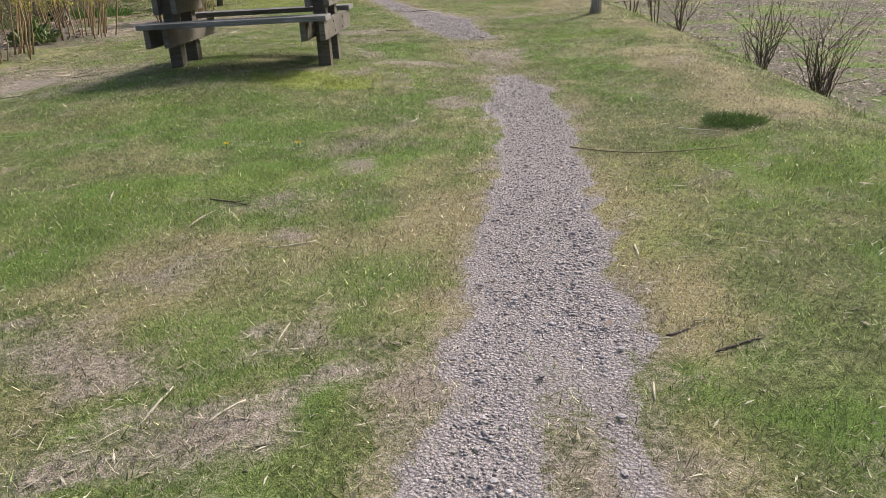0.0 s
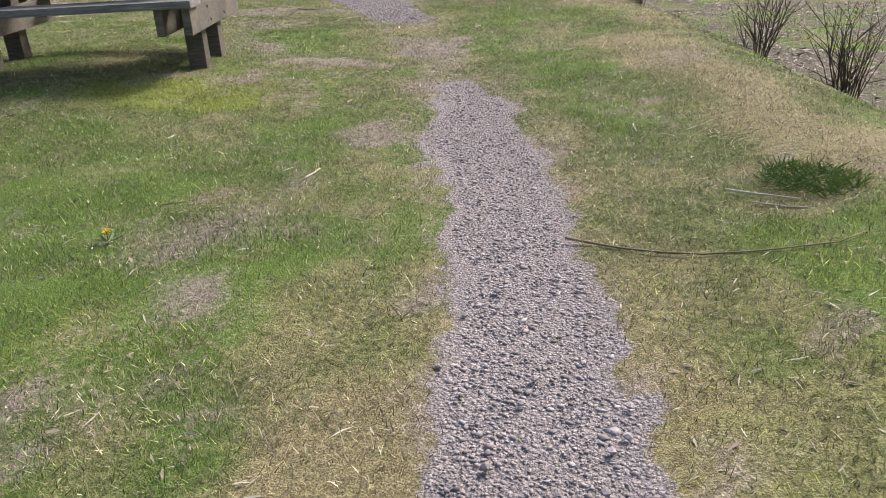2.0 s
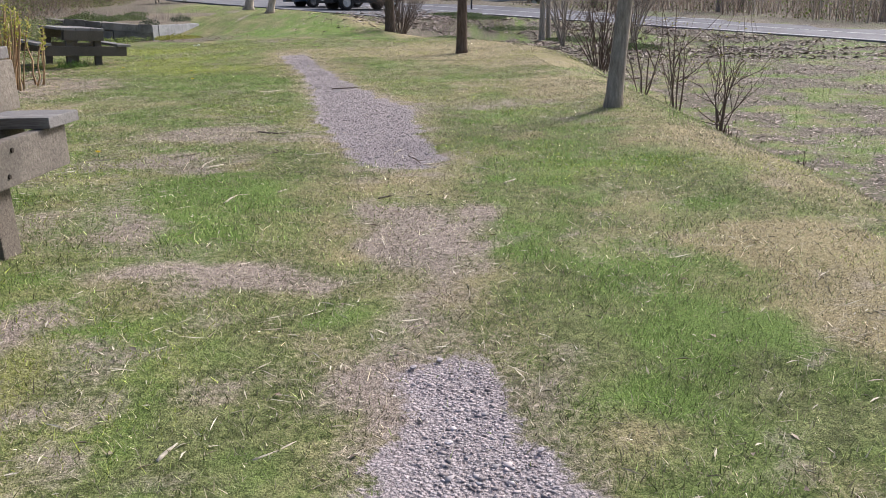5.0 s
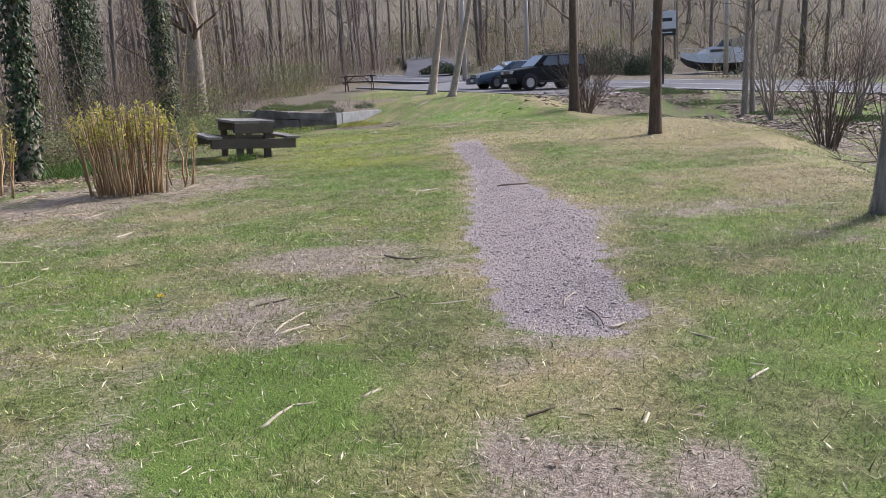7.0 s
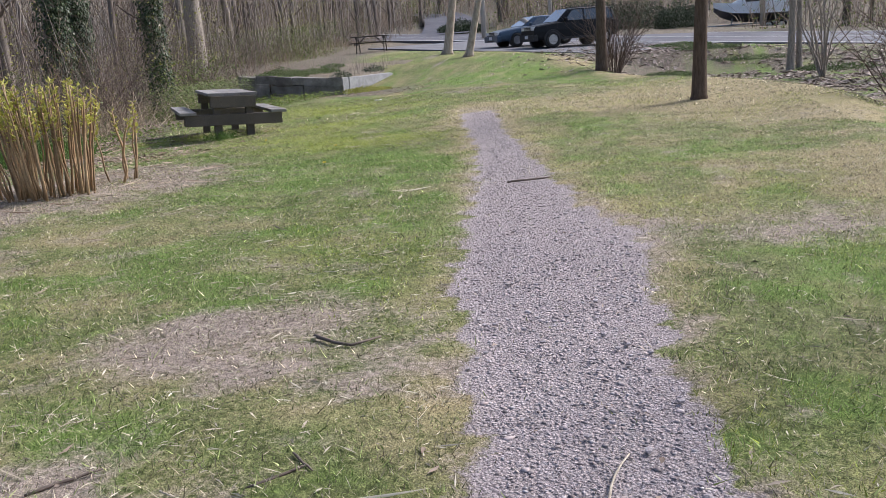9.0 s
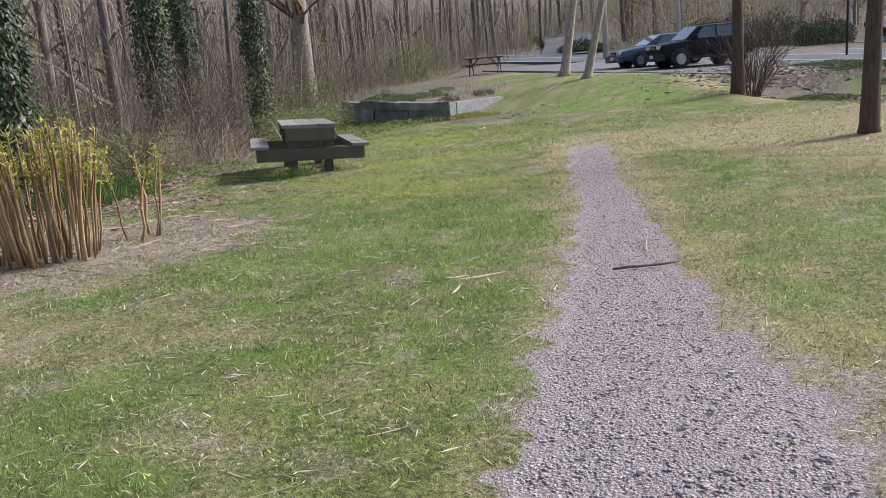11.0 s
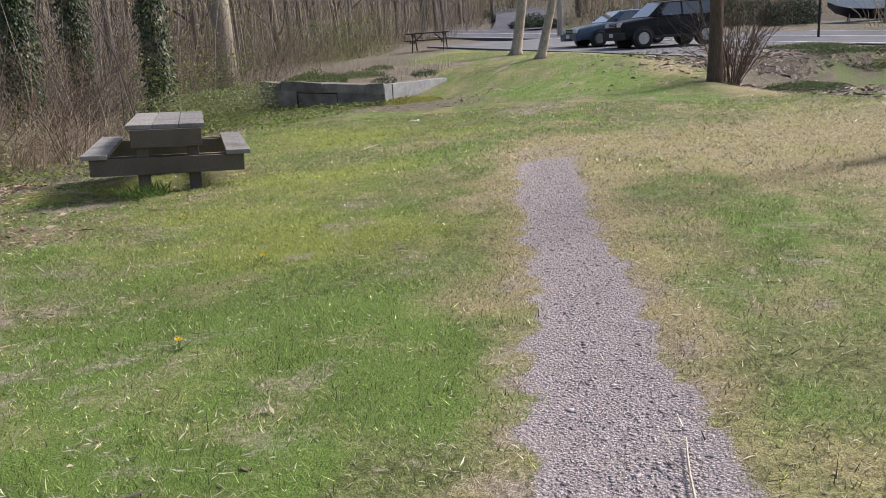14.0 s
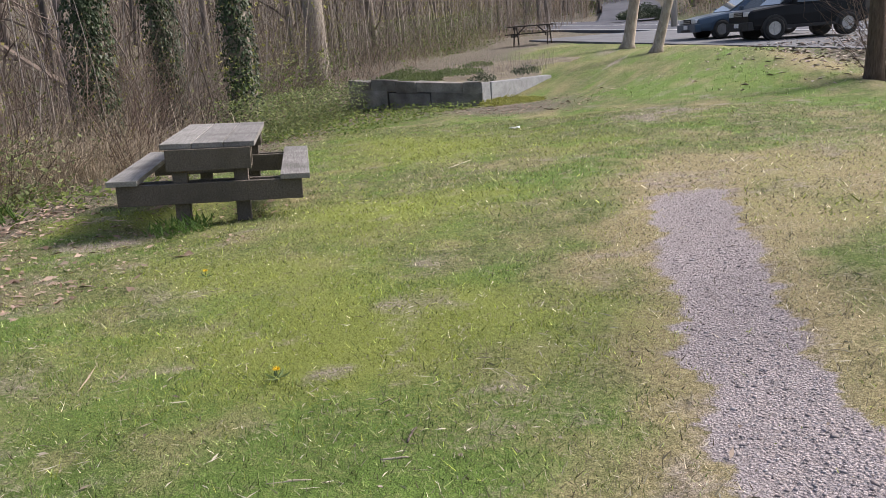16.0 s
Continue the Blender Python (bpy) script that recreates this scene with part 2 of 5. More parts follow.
# ---- materials ----
class Nodes:
    def __init__(self, name, rough=0.8, metal=0.0, spec=0.3):
        self.mat = bpy.data.materials.new(name)
        self.mat.use_nodes = True
        self.tree = self.mat.node_tree
        self.bsdf = self.tree.nodes["Principled BSDF"]
        self.bsdf.inputs["Roughness"].default_value = rough
        self.bsdf.inputs["Metallic"].default_value = metal
        self.bsdf.inputs["Specular IOR Level"].default_value = spec
        self.space = self.tree.nodes.new("ShaderNodeTexCoord").outputs["Object"]

    def put(self, socket, value):
        if isinstance(value, bpy.types.NodeSocket):
            self.tree.links.new(value, socket)
        else:
            socket.default_value = (*value, 1) if isinstance(value, tuple) and len(value) == 3 else value

    def noise(self, scale, detail=4.0, rough=0.6, stretch=None):
        n = self.tree.nodes.new("ShaderNodeTexNoise")
        n.inputs["Scale"].default_value, n.inputs["Detail"].default_value, n.inputs["Roughness"].default_value = scale, detail, rough
        v = self.space
        if stretch:
            m = self.tree.nodes.new("ShaderNodeMapping")
            m.inputs["Scale"].default_value = stretch
            self.tree.links.new(v, m.inputs["Vector"])
            v = m.outputs["Vector"]
        self.tree.links.new(v, n.inputs["Vector"])
        return n.outputs["Fac"]

    def cells(self, scale):
        n = self.tree.nodes.new("ShaderNodeTexVoronoi")
        n.inputs["Scale"].default_value = scale
        self.tree.links.new(self.space, n.inputs["Vector"])
        return n.outputs["Distance"], n.outputs["Color"]

    def step(self, value, lo, hi, a=0.0, b=1.0):
        n = self.tree.nodes.new("ShaderNodeMapRange")
        for key, w in (("From Min", lo), ("From Max", hi), ("To Min", a), ("To Max", b)):
            n.inputs[key].default_value = w
        self.put(n.inputs["Value"], value)
        return n.outputs["Result"]

    def math(self, op, a, b):
        n = self.tree.nodes.new("ShaderNodeMath")
        n.operation = op
        self.put(n.inputs[0], a), self.put(n.inputs[1], b)
        return n.outputs[0]

    def mix(self, fac, a, b, kind="MIX"):
        n = self.tree.nodes.new("ShaderNodeMix")
        n.data_type, n.blend_type = "RGBA", kind
        self.put(n.inputs[0], fac), self.put(n.inputs[6], a), self.put(n.inputs[7], b)
        return n.outputs[2]

    def attribute(self, name):
        n = self.tree.nodes.new("ShaderNodeAttribute")
        n.attribute_name = name
        sep = self.tree.nodes.new("ShaderNodeSeparateColor")
        self.tree.links.new(n.outputs["Color"], sep.inputs["Color"])
        return n.outputs["Color"], sep.outputs

    def chance(self, island=False):
        if island:
            return self.tree.nodes.new("ShaderNodeNewGeometry").outputs["Random Per Island"]
        return self.tree.nodes.new("ShaderNodeObjectInfo").outputs["Random"]

    def bump(self, height, distance, strength=0.6):
        n = self.tree.nodes.new("ShaderNodeBump")
        n.inputs["Strength"].default_value, n.inputs["Distance"].default_value = strength, distance
        self.put(n.inputs["Height"], height)
        self.tree.links.new(n.outputs["Normal"], self.bsdf.inputs["Normal"])

    def colour(self, value):
        self.put(self.bsdf.inputs["Base Color"], value)
        return self.mat


def plain(name, a, b, scale=6.0, rough=0.8, bump=0.004, metal=0.0, stretch=None, spec=0.3, fine=60.0, vary=0.0, island=False, coat=0.0, trans=0.0):
    """Two tones at a coarse and a fine scale, with fine relief."""
    k = Nodes(name, rough, metal, spec)
    coarse, grain = k.noise(scale, 5, 0.6, stretch), k.noise(fine, 3, 0.7, stretch)
    c = k.mix(k.step(coarse, 0.32, 0.68), a, b)
    c = k.mix(0.6, c, k.mix(k.step(grain, 0.3, 0.7), (0.55, 0.55, 0.55), (1.3, 1.3, 1.3)), "MULTIPLY")
    if vary:
        c = k.mix(k.chance(island), c, k.mix(1.0, c, (1 - vary, 1 - vary, 1 - vary), "MULTIPLY"))
    if bump:
        k.bump(k.math("ADD", coarse, grain), bump)
    k.bsdf.inputs["Coat Weight"].default_value = coat
    k.colour(c)
    if trans:
        through_light(k, c, trans)
    return k.mat


def ground_material():
    k = Nodes("ground_cover", 0.92, 0, 0.15)
    _, za = k.attribute("zone_a")
    _, zb = k.attribute("zone_b")
    n_mid, n_fine, n_tiny = k.noise(7, 5, 0.65), k.noise(38, 4, 0.7), k.noise(150, 3, 0.7)
    wob = k.math("ADD", k.step(n_mid, 0, 1, -0.35, 0.35), k.step(n_fine, 0, 1, -0.45, 0.45))

    def area(socket, sharp=0.16):
        return k.step(k.math("ADD", socket, k.math("MULTIPLY", wob, k.step(socket, 0, 0.15, 0, 1))), 0.5 - sharp, 0.5 + sharp)
    n_clump = k.noise(16, 3, 0.6)
    turf = k.mix(k.step(n_fine, 0.35, 0.65), (0.06, 0.08, 0.022), (0.22, 0.235, 0.095))
    turf = k.mix(k.step(n_clump, 0.45, 0.68, 0, 0.8), turf, (0.065, 0.075, 0.027))
    turf = k.mix(k.step(n_mid, 0.5, 0.75, 0, 0.6), turf, (0.25, 0.24, 0.125))
    c = k.mix(area(zb[2], 0.3), turf, k.mix(n_fine, (0.075, 0.135, 0.025), (0.16, 0.22, 0.055)))
    c = k.mix(k.step(area(za[2], 0.35), 0, 1, 0, 0.85), c, k.mix(k.step(n_fine, 0.3, 0.7), (0.21, 0.165, 0.085), (0.39, 0.325, 0.19)))
    c = k.mix(area(zb[0], 0.3), c, k.mix(n_fine, (0.13, 0.16, 0.035), (0.28, 0.305, 0.08)))
    c = k.mix(area(za[1], 0.25), c, k.mix(k.step(n_fine, 0.3, 0.7), (0.125, 0.10, 0.083), (0.40, 0.335, 0.28)))
    leaf = k.mix(k.step(n_fine, 0.35, 0.62), (0.06, 0.048, 0.038), (0.23, 0.19, 0.155))
    leaf = k.mix(k.step(n_mid, 0.45, 0.65, 0, 0.6), leaf, (0.07, 0.085, 0.035))
    c = k.mix(area(zb[1], 0.3), c, leaf)
    d2, _ = k.cells(75)
    grit = k.mix(k.step(d2, 0.15, 0.75), (0.39, 0.345, 0.345), (0.245, 0.21, 0.212))
    grit = k.mix(k.step(n_mid, 0.4, 0.65, 0, 0.5), grit, (0.27, 0.235, 0.225))
    c = k.mix(area(za[0], 0.12), c, grit)
    c = k.mix(0.75, c, k.mix(k.step(n_tiny, 0.33, 0.67), (0.3, 0.3, 0.3), (1.85, 1.85, 1.85)), "MULTIPLY")
    k.bump(k.math("ADD", k.math("ADD", n_fine, n_tiny), k.math("MULTIPLY", area(za[0]), k.step(d2, 0, 0.8, 1, 0))), 0.02, 0.7)
    return k.colour(c)


def through_light(k, c, share):
    """Lets part of the light through a thin leaf."""
    t, m = k.tree.nodes.new("ShaderNodeBsdfTranslucent"), k.tree.nodes.new("ShaderNodeMixShader")
    k.put(t.inputs["Color"], c)
    m.inputs[0].default_value = share
    k.tree.links.new(k.bsdf.outputs["BSDF"], m.inputs[1])
    k.tree.links.new(t.outputs["BSDF"], m.inputs[2])
    k.tree.links.new(m.outputs["Shader"], k.tree.nodes["Material Output"].inputs["Surface"])


def tinted(name, rough=0.75, trans=0.0, vary=0.35, attribute="tone"):
    """Colour from the mesh's own tint, varied from piece to piece."""
    k = Nodes(name, rough, 0, 0.2)
    c, _ = k.attribute(attribute)
    c = k.mix(k.chance(True), c, k.mix(1.0, c, (1 - vary, 1 - vary, 1 - vary), "MULTIPLY"))
    k.colour(c)
    if trans:
        through_light(k, c, trans)
    return k.mat


def wood_material(name, a, b):
    k = Nodes(name, 0.85, 0, 0.2)
    long = k.noise(3.0, 6, 0.7, (1.2, 22, 22))
    knot, stain = k.noise(60, 3, 0.7, (0.3, 3, 3)), k.noise(2.2, 4)
    c = k.mix(k.step(long, 0.3, 0.7), a, b)
    c = k.mix(k.step(stain, 0.45, 0.7, 0, 0.55), c, (0.07, 0.065, 0.055))
    c = k.mix(0.5, c, k.mix(k.step(knot, 0.3, 0.7), (0.5, 0.5, 0.5), (1.4, 1.4, 1.4)), "MULTIPLY")
    c = k.mix(k.chance(), c, k.mix(1.0, c, (0.72, 0.72, 0.74), "MULTIPLY"))
    k.bump(long, 0.008)
    return k.colour(c)


M = {}
M["ground"] = ground_material()
M["grass"] = tinted("grass_blade", 0.7, 0.4)
M["stone"] = tinted("gravel_stone", 0.85, vary=0.45)
M["straw"] = tinted("straw", 0.8, vary=0.4)
M["leaf_litter"] = tinted("dead_leaf", 0.85, vary=0.55)
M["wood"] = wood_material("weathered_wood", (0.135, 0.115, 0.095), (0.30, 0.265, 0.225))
# upward planks paler: light from the sky is put into the colour
M["wood_plank"] = wood_material("skylit_grey_weathered_planks", (0.17, 0.16, 0.15), (0.36, 0.34, 0.325))
# the same timber darkened: shade on backlit upright faces, put into the colour
M["wood_shaded"] = wood_material("shaded_timber", (0.085, 0.07, 0.056), (0.21, 0.18, 0.15))
M["wood_dark"] = wood_material("dark_weathered_wood", (0.05, 0.043, 0.036), (0.12, 0.105, 0.09))
M["bark"] = plain("grey_brown_bark", (0.20, 0.168, 0.14), (0.40, 0.35, 0.30), 5, 0.9, 0.03, stretch=(7, 7, 1.1), fine=30)
M["bark_brown"] = plain("brown_bark", (0.075, 0.05, 0.036), (0.16, 0.115, 0.085), 5, 0.9, 0.02, stretch=(7, 7, 1.0), fine=30)
M["bark_pale"] = plain("pale_bark", (0.26, 0.21, 0.17), (0.47, 0.40, 0.33), 4, 0.85, 0.012, stretch=(3, 3, 1.2), fine=25)
M["twig"] = plain("twig", (0.13, 0.09, 0.07), (0.25, 0.185, 0.15), 2, 0.9, 0, vary=0.5, island=True)
# paler than the near twig: distance haze is put into the colour
M["twig_far"] = plain("hazed_far_twig", (0.20, 0.155, 0.13), (0.35, 0.28, 0.24), 0.6, 0.9, 0, vary=0.55, island=True)
M["trunk_far"] = plain("far_trunk", (0.14, 0.115, 0.095), (0.31, 0.265, 0.23), 1.2, 0.9, 0.02, stretch=(4, 4, 1), fine=12, vary=0.5)
M["bud"] = plain("young_leaf", (0.30, 0.31, 0.06), (0.46, 0.45, 0.12), 2, 0.6, 0, trans=0.4, vary=0.45, island=True)
M["ivy"] = plain("ivy_leaf", (0.025, 0.045, 0.018), (0.07, 0.11, 0.04), 3, 0.5, 0, vary=0.6, island=True, spec=0.3)
M["shrub_green"] = plain("green_leaf", (0.09, 0.15, 0.035), (0.21, 0.27, 0.085), 3, 0.6, 0, vary=0.5, island=True)
M["cane"] = plain("reddish_cane", (0.29, 0.17, 0.09), (0.52, 0.38, 0.22), 3, 0.6, 0, stretch=(1, 1, 0.6), vary=0.45)
M["cane_leaf"] = plain("yellow_green_leaf", (0.40, 0.42, 0.06), (0.62, 0.57, 0.15), 3, 0.55, 0, trans=0.4, vary=0.4, island=True)
M["wall_stone"] = plain("grey_granite", (0.15, 0.135, 0.12), (0.33, 0.305, 0.28), 3, 0.85, 0.015, fine=40, vary=0.45)
M["kerb_stone"] = plain("light_granite", (0.24, 0.24, 0.25), (0.38, 0.38, 0.39), 4, 0.8, 0.008, fine=50)
M["asphalt"] = plain("worn_asphalt", (0.075, 0.075, 0.09), (0.125, 0.125, 0.145), 0.7, 0.85, 0.006, fine=90)
M["asphalt_lot"] = plain("grey_parking_asphalt", (0.12, 0.12, 0.13), (0.18, 0.178, 0.19), 0.6, 0.88, 0.006, fine=90)
M["line"] = plain("road_paint", (0.55, 0.55, 0.53), (0.78, 0.78, 0.76), 3, 0.7, 0, fine=30)
M["black_paint"] = plain("black_car_paint", (0.010, 0.011, 0.014), (0.014, 0.015, 0.018), 1, 0.4, 0, spec=0.12, coat=0.08)
M["blue_paint"] = plain("grey_blue_car_paint", (0.055, 0.085, 0.13), (0.062, 0.095, 0.145), 1, 0.28, 0, metal=0.2, spec=0.3, coat=0.35)
M["rubber"] = plain("tyre_rubber", (0.018, 0.018, 0.018), (0.04, 0.04, 0.04), 8, 0.8, 0.002)
M["alloy"] = plain("wheel_alloy", (0.45, 0.46, 0.48), (0.6, 0.6, 0.62), 4, 0.35, 0, metal=0.8)
M["chrome"] = plain("chrome", (0.35, 0.35, 0.36), (0.45, 0.45, 0.46), 4, 0.35, 0, metal=0.7)
M["trim"] = plain("dark_plastic", (0.02, 0.02, 0.022), (0.035, 0.035, 0.037), 8, 0.55, 0)
M["glass"] = plain("tinted_glass", (0.03, 0.04, 0.048), (0.04, 0.05, 0.06), 1, 0.06, 0, spec=0.8, coat=1.0)
M["lamp_glass"] = plain("headlight_glass", (0.55, 0.57, 0.60), (0.72, 0.73, 0.75), 12, 0.12, 0, spec=0.7)
M["plate"] = plain("number_plate_white", (0.6, 0.62, 0.66), (0.72, 0.73, 0.76), 5, 0.5, 0)
M["hull"] = plain("white_gelcoat", (0.80, 0.81, 0.83), (0.88, 0.88, 0.89), 1, 0.35, 0, spec=0.5)
M["hull_dark"] = plain("dark_blue_gelcoat", (0.03, 0.035, 0.055), (0.045, 0.05, 0.075), 1, 0.3, 0, spec=0.5)
M["canvas"] = plain("beige_canvas", (0.40, 0.36, 0.30), (0.5, 0.45, 0.38), 3, 0.9, 0.004)
M["metal_grey"] = plain("galvanised_steel", (0.33, 0.34, 0.35), (0.45, 0.46, 0.47), 4, 0.5, 0, metal=0.6)
M["pole"] = plain("weathered_pole", (0.42, 0.38, 0.33), (0.58, 0.54, 0.48), 2, 0.85, 0.008, stretch=(6, 6, 0.6))
M["sign_dark"] = plain("dark_sign_board", (0.02, 0.022, 0.025), (0.03, 0.032, 0.035), 6, 0.5, 0)
M["sign_white"] = plain("white_sign_paint", (0.6, 0.61, 0.63), (0.72, 0.72, 0.73), 6, 0.5, 0)
M["dandelion"] = plain("dandelion_yellow", (0.75, 0.48, 0.01), (0.85, 0.6, 0.02), 30, 0.7, 0)
M["bolt"] = plain("rusty_bolt", (0.03, 0.025, 0.022), (0.06, 0.045, 0.035), 30, 0.6, 0, metal=0.5)
M["bare_stick"] = plain("barkless_stick", (0.46, 0.39, 0.30), (0.68, 0.61, 0.49), 12, 0.75, 0, vary=0.3)
M["pale_bark_stick"] = plain("light_brown_stick", (0.25, 0.19, 0.12), (0.40, 0.32, 0.21), 12, 0.8, 0, vary=0.3)
M["dark_stick"] = plain("barky_stick", (0.13, 0.10, 0.08), (0.24, 0.19, 0.16), 12, 0.85, 0, vary=0.4)


# ---- mesh helpers ----
class Shell:
    """Vertices and faces gathered into one mesh."""

    def __init__(self):
        self.v, self.f = [], []

    def tube(self, pts, radii, sides=6, cap=True):
        base = len(self.v)
        pts = [Vector(p) for p in pts]
        for i, p in enumerate(pts):
            ahead = (pts[min(i + 1, len(pts) - 1)] - pts[max(i - 1, 0)])
            ahead = ahead.normalized() if ahead.length > 1e-9 else Vector((0, 0, 1))
            side = ahead.cross(Vector((0.31, 0.77, 0.2)) if abs(ahead.z) > 0.8 else Vector((0, 0, 1))).normalized()
            up = side.cross(ahead)
            for j in range(sides):
                a = 2 * math.pi * j / sides
                q = p + (side * math.cos(a) + up * math.sin(a)) * radii[i]
                self.v.append((q.x, q.y, q.z))
        for i in range(len(pts) - 1):
            for j in range(sides):
                a, b = base + i * sides + j, base + i * sides + (j + 1) % sides
                self.f.append((a, b, b + sides, a + sides))
        if cap:
            self.f.append(tuple(base + j for j in reversed(range(sides))))
            self.f.append(tuple(base + (len(pts) - 1) * sides + j for j in range(sides)))
        return self

    def box(self, lo, hi, m=None):
        base = len(self.v)
        for z in (lo[2], hi[2]):
            for x, y in ((lo[0], lo[1]), (hi[0], lo[1]), (hi[0], hi[1]), (lo[0], hi[1])):
                q = Vector((x, y, z))
                q = m @ q if m else q
                self.v.append((q.x, q.y, q.z))
        self.f += [tuple(base + i for i in q) for q in ((3, 2, 1, 0), (4, 5, 6, 7), (0, 1, 5, 4), (1, 2, 6, 5), (2, 3, 7, 6), (3, 0, 4, 7))]
        return self

    def leaf(self, p, along, across, length, width):
        """A leaf folded on its midrib."""
        base = len(self.v)
        p, along, across = Vector(p), Vector(along), Vector(across)
        dip = along.cross(across) * width * 0.3
        for q in (p, p + along * length * 0.45 + across * width * 0.5 + dip, p + along * length, p + along * length * 0.45 - across * width * 0.5 + dip, p + along * length * 0.45):
            self.v.append((q.x, q.y, q.z))
        self.f += [(base, base + 1, base + 4), (base + 1, base + 2, base + 4), (base + 2, base + 3, base + 4), (base + 3, base, base + 4)]
        return self

    def loft(self, rings, cap=True):
        base, n = len(self.v), len(rings[0])
        for r in rings:
            self.v += [tuple(q) for q in r]
        for i in range(len(rings) - 1):
            for j in range(n):
                a, b = base + i * n + j, base + i * n + (j + 1) % n
                self.f.append((a, b, b + n, a + n))
        if cap:
            self.f.append(tuple(base + j for j in reversed(range(n))))
            self.f.append(tuple(base + (len(rings) - 1) * n + j for j in range(n)))
        return self

    def mesh(self, name, material, smooth=False):
        me = bpy.data.meshes.new(name)
        me.from_pydata(self.v, [], self.f)
        me.materials.append(material)
        if smooth:
            me.polygons.foreach_set("use_smooth", [True] * len(me.polygons))
        me.update()
        return me


def part(name, shell, material, parent, label="", smooth=False, bevel=0.0):
    me = shell.mesh(name, material, smooth)
    if bevel:
        bm = bmesh.new()
        bm.from_mesh(me)
        bmesh.ops.recalc_face_normals(bm, faces=bm.faces)
        bmesh.ops.bevel(bm, geom=bm.edges, offset=bevel, segments=2, profile=0.7, affect="EDGES")
        bm.to_mesh(me)
        bm.free()
    ob = new(name, me)
    ob.parent = parent
    if label:
        tagged(ob, label)
    return ob


def thing(name, m, label, category, group="", kind=""):
    ob = new(name)
    ob.empty_display_size = 0.2
    ob.matrix_world = m
    return tagged(ob, label, category, group, kind)


def tint_mesh(name, verts, faces, tints, material):
    """A big mesh from arrays: verts (n,3), faces (m,3), one tint per vertex."""
    me = bpy.data.meshes.new(name)
    me.vertices.add(len(verts)), me.loops.add(faces.size), me.polygons.add(len(faces))
    me.vertices.foreach_set("co", np.ascontiguousarray(verts, np.float32).ravel())
    me.loops.foreach_set("vertex_index", np.ascontiguousarray(faces, np.int32).ravel())
    me.polygons.foreach_set("loop_start", np.arange(0, faces.size, faces.shape[1], dtype=np.int32))
    at = me.color_attributes.new("tone", "FLOAT_COLOR", "POINT")
    at.data.foreach_set("color", np.ascontiguousarray(np.c_[tints, np.ones(len(tints))], np.float32).ravel())
    me.materials.append(material)
    me.update(calc_edges=True)
    return me


# ---- ground ----
def steps_of(lo, hi, inner_lo, inner_hi, fine):
    mid = list(np.arange(inner_lo, inner_hi + 1e-6, fine))
    out, d, p = [], fine, inner_hi
    while p < hi:
        d *= 1.12
        p += d
        out.append(min(p, hi))
    back, d, p = [], fine, inner_lo
    while p > lo:
        d *= 1.12
        p -= d
        back.append(max(p, lo))
    return np.array(back[::-1] + mid + out)


def build_ground():
    xs, ys = steps_of(-400, 400, -7, 6.5, 0.1), steps_of(-60, 500, 0.5, 30, 0.1)
    X, Y = np.meshgrid(xs, ys)
    Z = land(X, Y)
    g = zones(X, Y)
    Z = Z - 0.015 * g[0] + 0.02 * (vnoise(X, Y, 0.25, 11) - 0.5) * (1 - g[0])
    n, m = len(xs), len(ys)
    idx = np.arange(n * m).reshape(m, n)
    faces = np.stack([idx[:-1, :-1], idx[:-1, 1:], idx[1:, 1:], idx[1:, :-1]], -1).reshape(-1, 4)
    za = np.stack([g[0], g[1], g[2]], -1).reshape(-1, 3)
    me = tint_mesh("ground", np.stack([X, Y, Z], -1).reshape(-1, 3), faces, za, M["ground"])
    me.color_attributes["tone"].name = "zone_a"
    at = me.color_attributes.new("zone_b", "FLOAT_COLOR", "POINT")
    zb = np.stack([g[3], g[4], g[5], np.ones_like(X)], -1)
    at.data.foreach_set("color", np.ascontiguousarray(zb, np.float32).ravel())
    me.polygons.foreach_set("use_smooth", np.ones(len(faces), bool))
    return tagged(new("ground", me), "patchy spring lawn with bare soil, moss and fallen leaves", "ground", kind="structure")


ground = build_ground()


def strip(name, material, s0, s1, n0, n1, lift, step=1.0):
    """A band of road surface that follows the road's slope."""
    sh = Shell()
    ss = np.arange(s0, s1 + 1e-6, step)
    for s in ss:
        for n, dz in ((n0, -0.45), (n0, 0), (n1, 0), (n1, -0.45)):
            x, y = road_xy(s, n)
            sh.v.append((x, y, float(road_z(s)) + lift + dz))
    for i in range(len(ss) - 1):
        for j in range(3):
            a = i * 4 + j
            sh.f.append((a, a + 1, a + 5, a + 4))
    return sh.mesh(name, material)


tagged(new("road", strip("road", M["asphalt"], -60, 110, 0, 9.0, 0.03)), "worn grey asphalt road along the park", "road", kind="structure")
tagged(new("road_parking", strip("road_parking", M["asphalt_lot"], 19.0, 36.0, -6.6, 0.02, 0.026)), "pale grey asphalt parking bay beside the road", "parking lot", kind="structure")
for i, (n0, n1) in enumerate(((0.35, 0.47), (4.3, 4.42), (8.5, 8.62))):
    tagged(new(f"road_line_{i + 1}", strip("road_line", M["line"], -60, 110, n0, n1, 0.036)), "faded painted line on the asphalt road", "road marking", kind="structure")


tagged(new("road_apron", strip("road_apron", M["kerb_stone"], 11.5, 17.0, 9.0, 16.0, 0.032)), "pale concrete driveway apron across the road", "driveway", kind="structure")


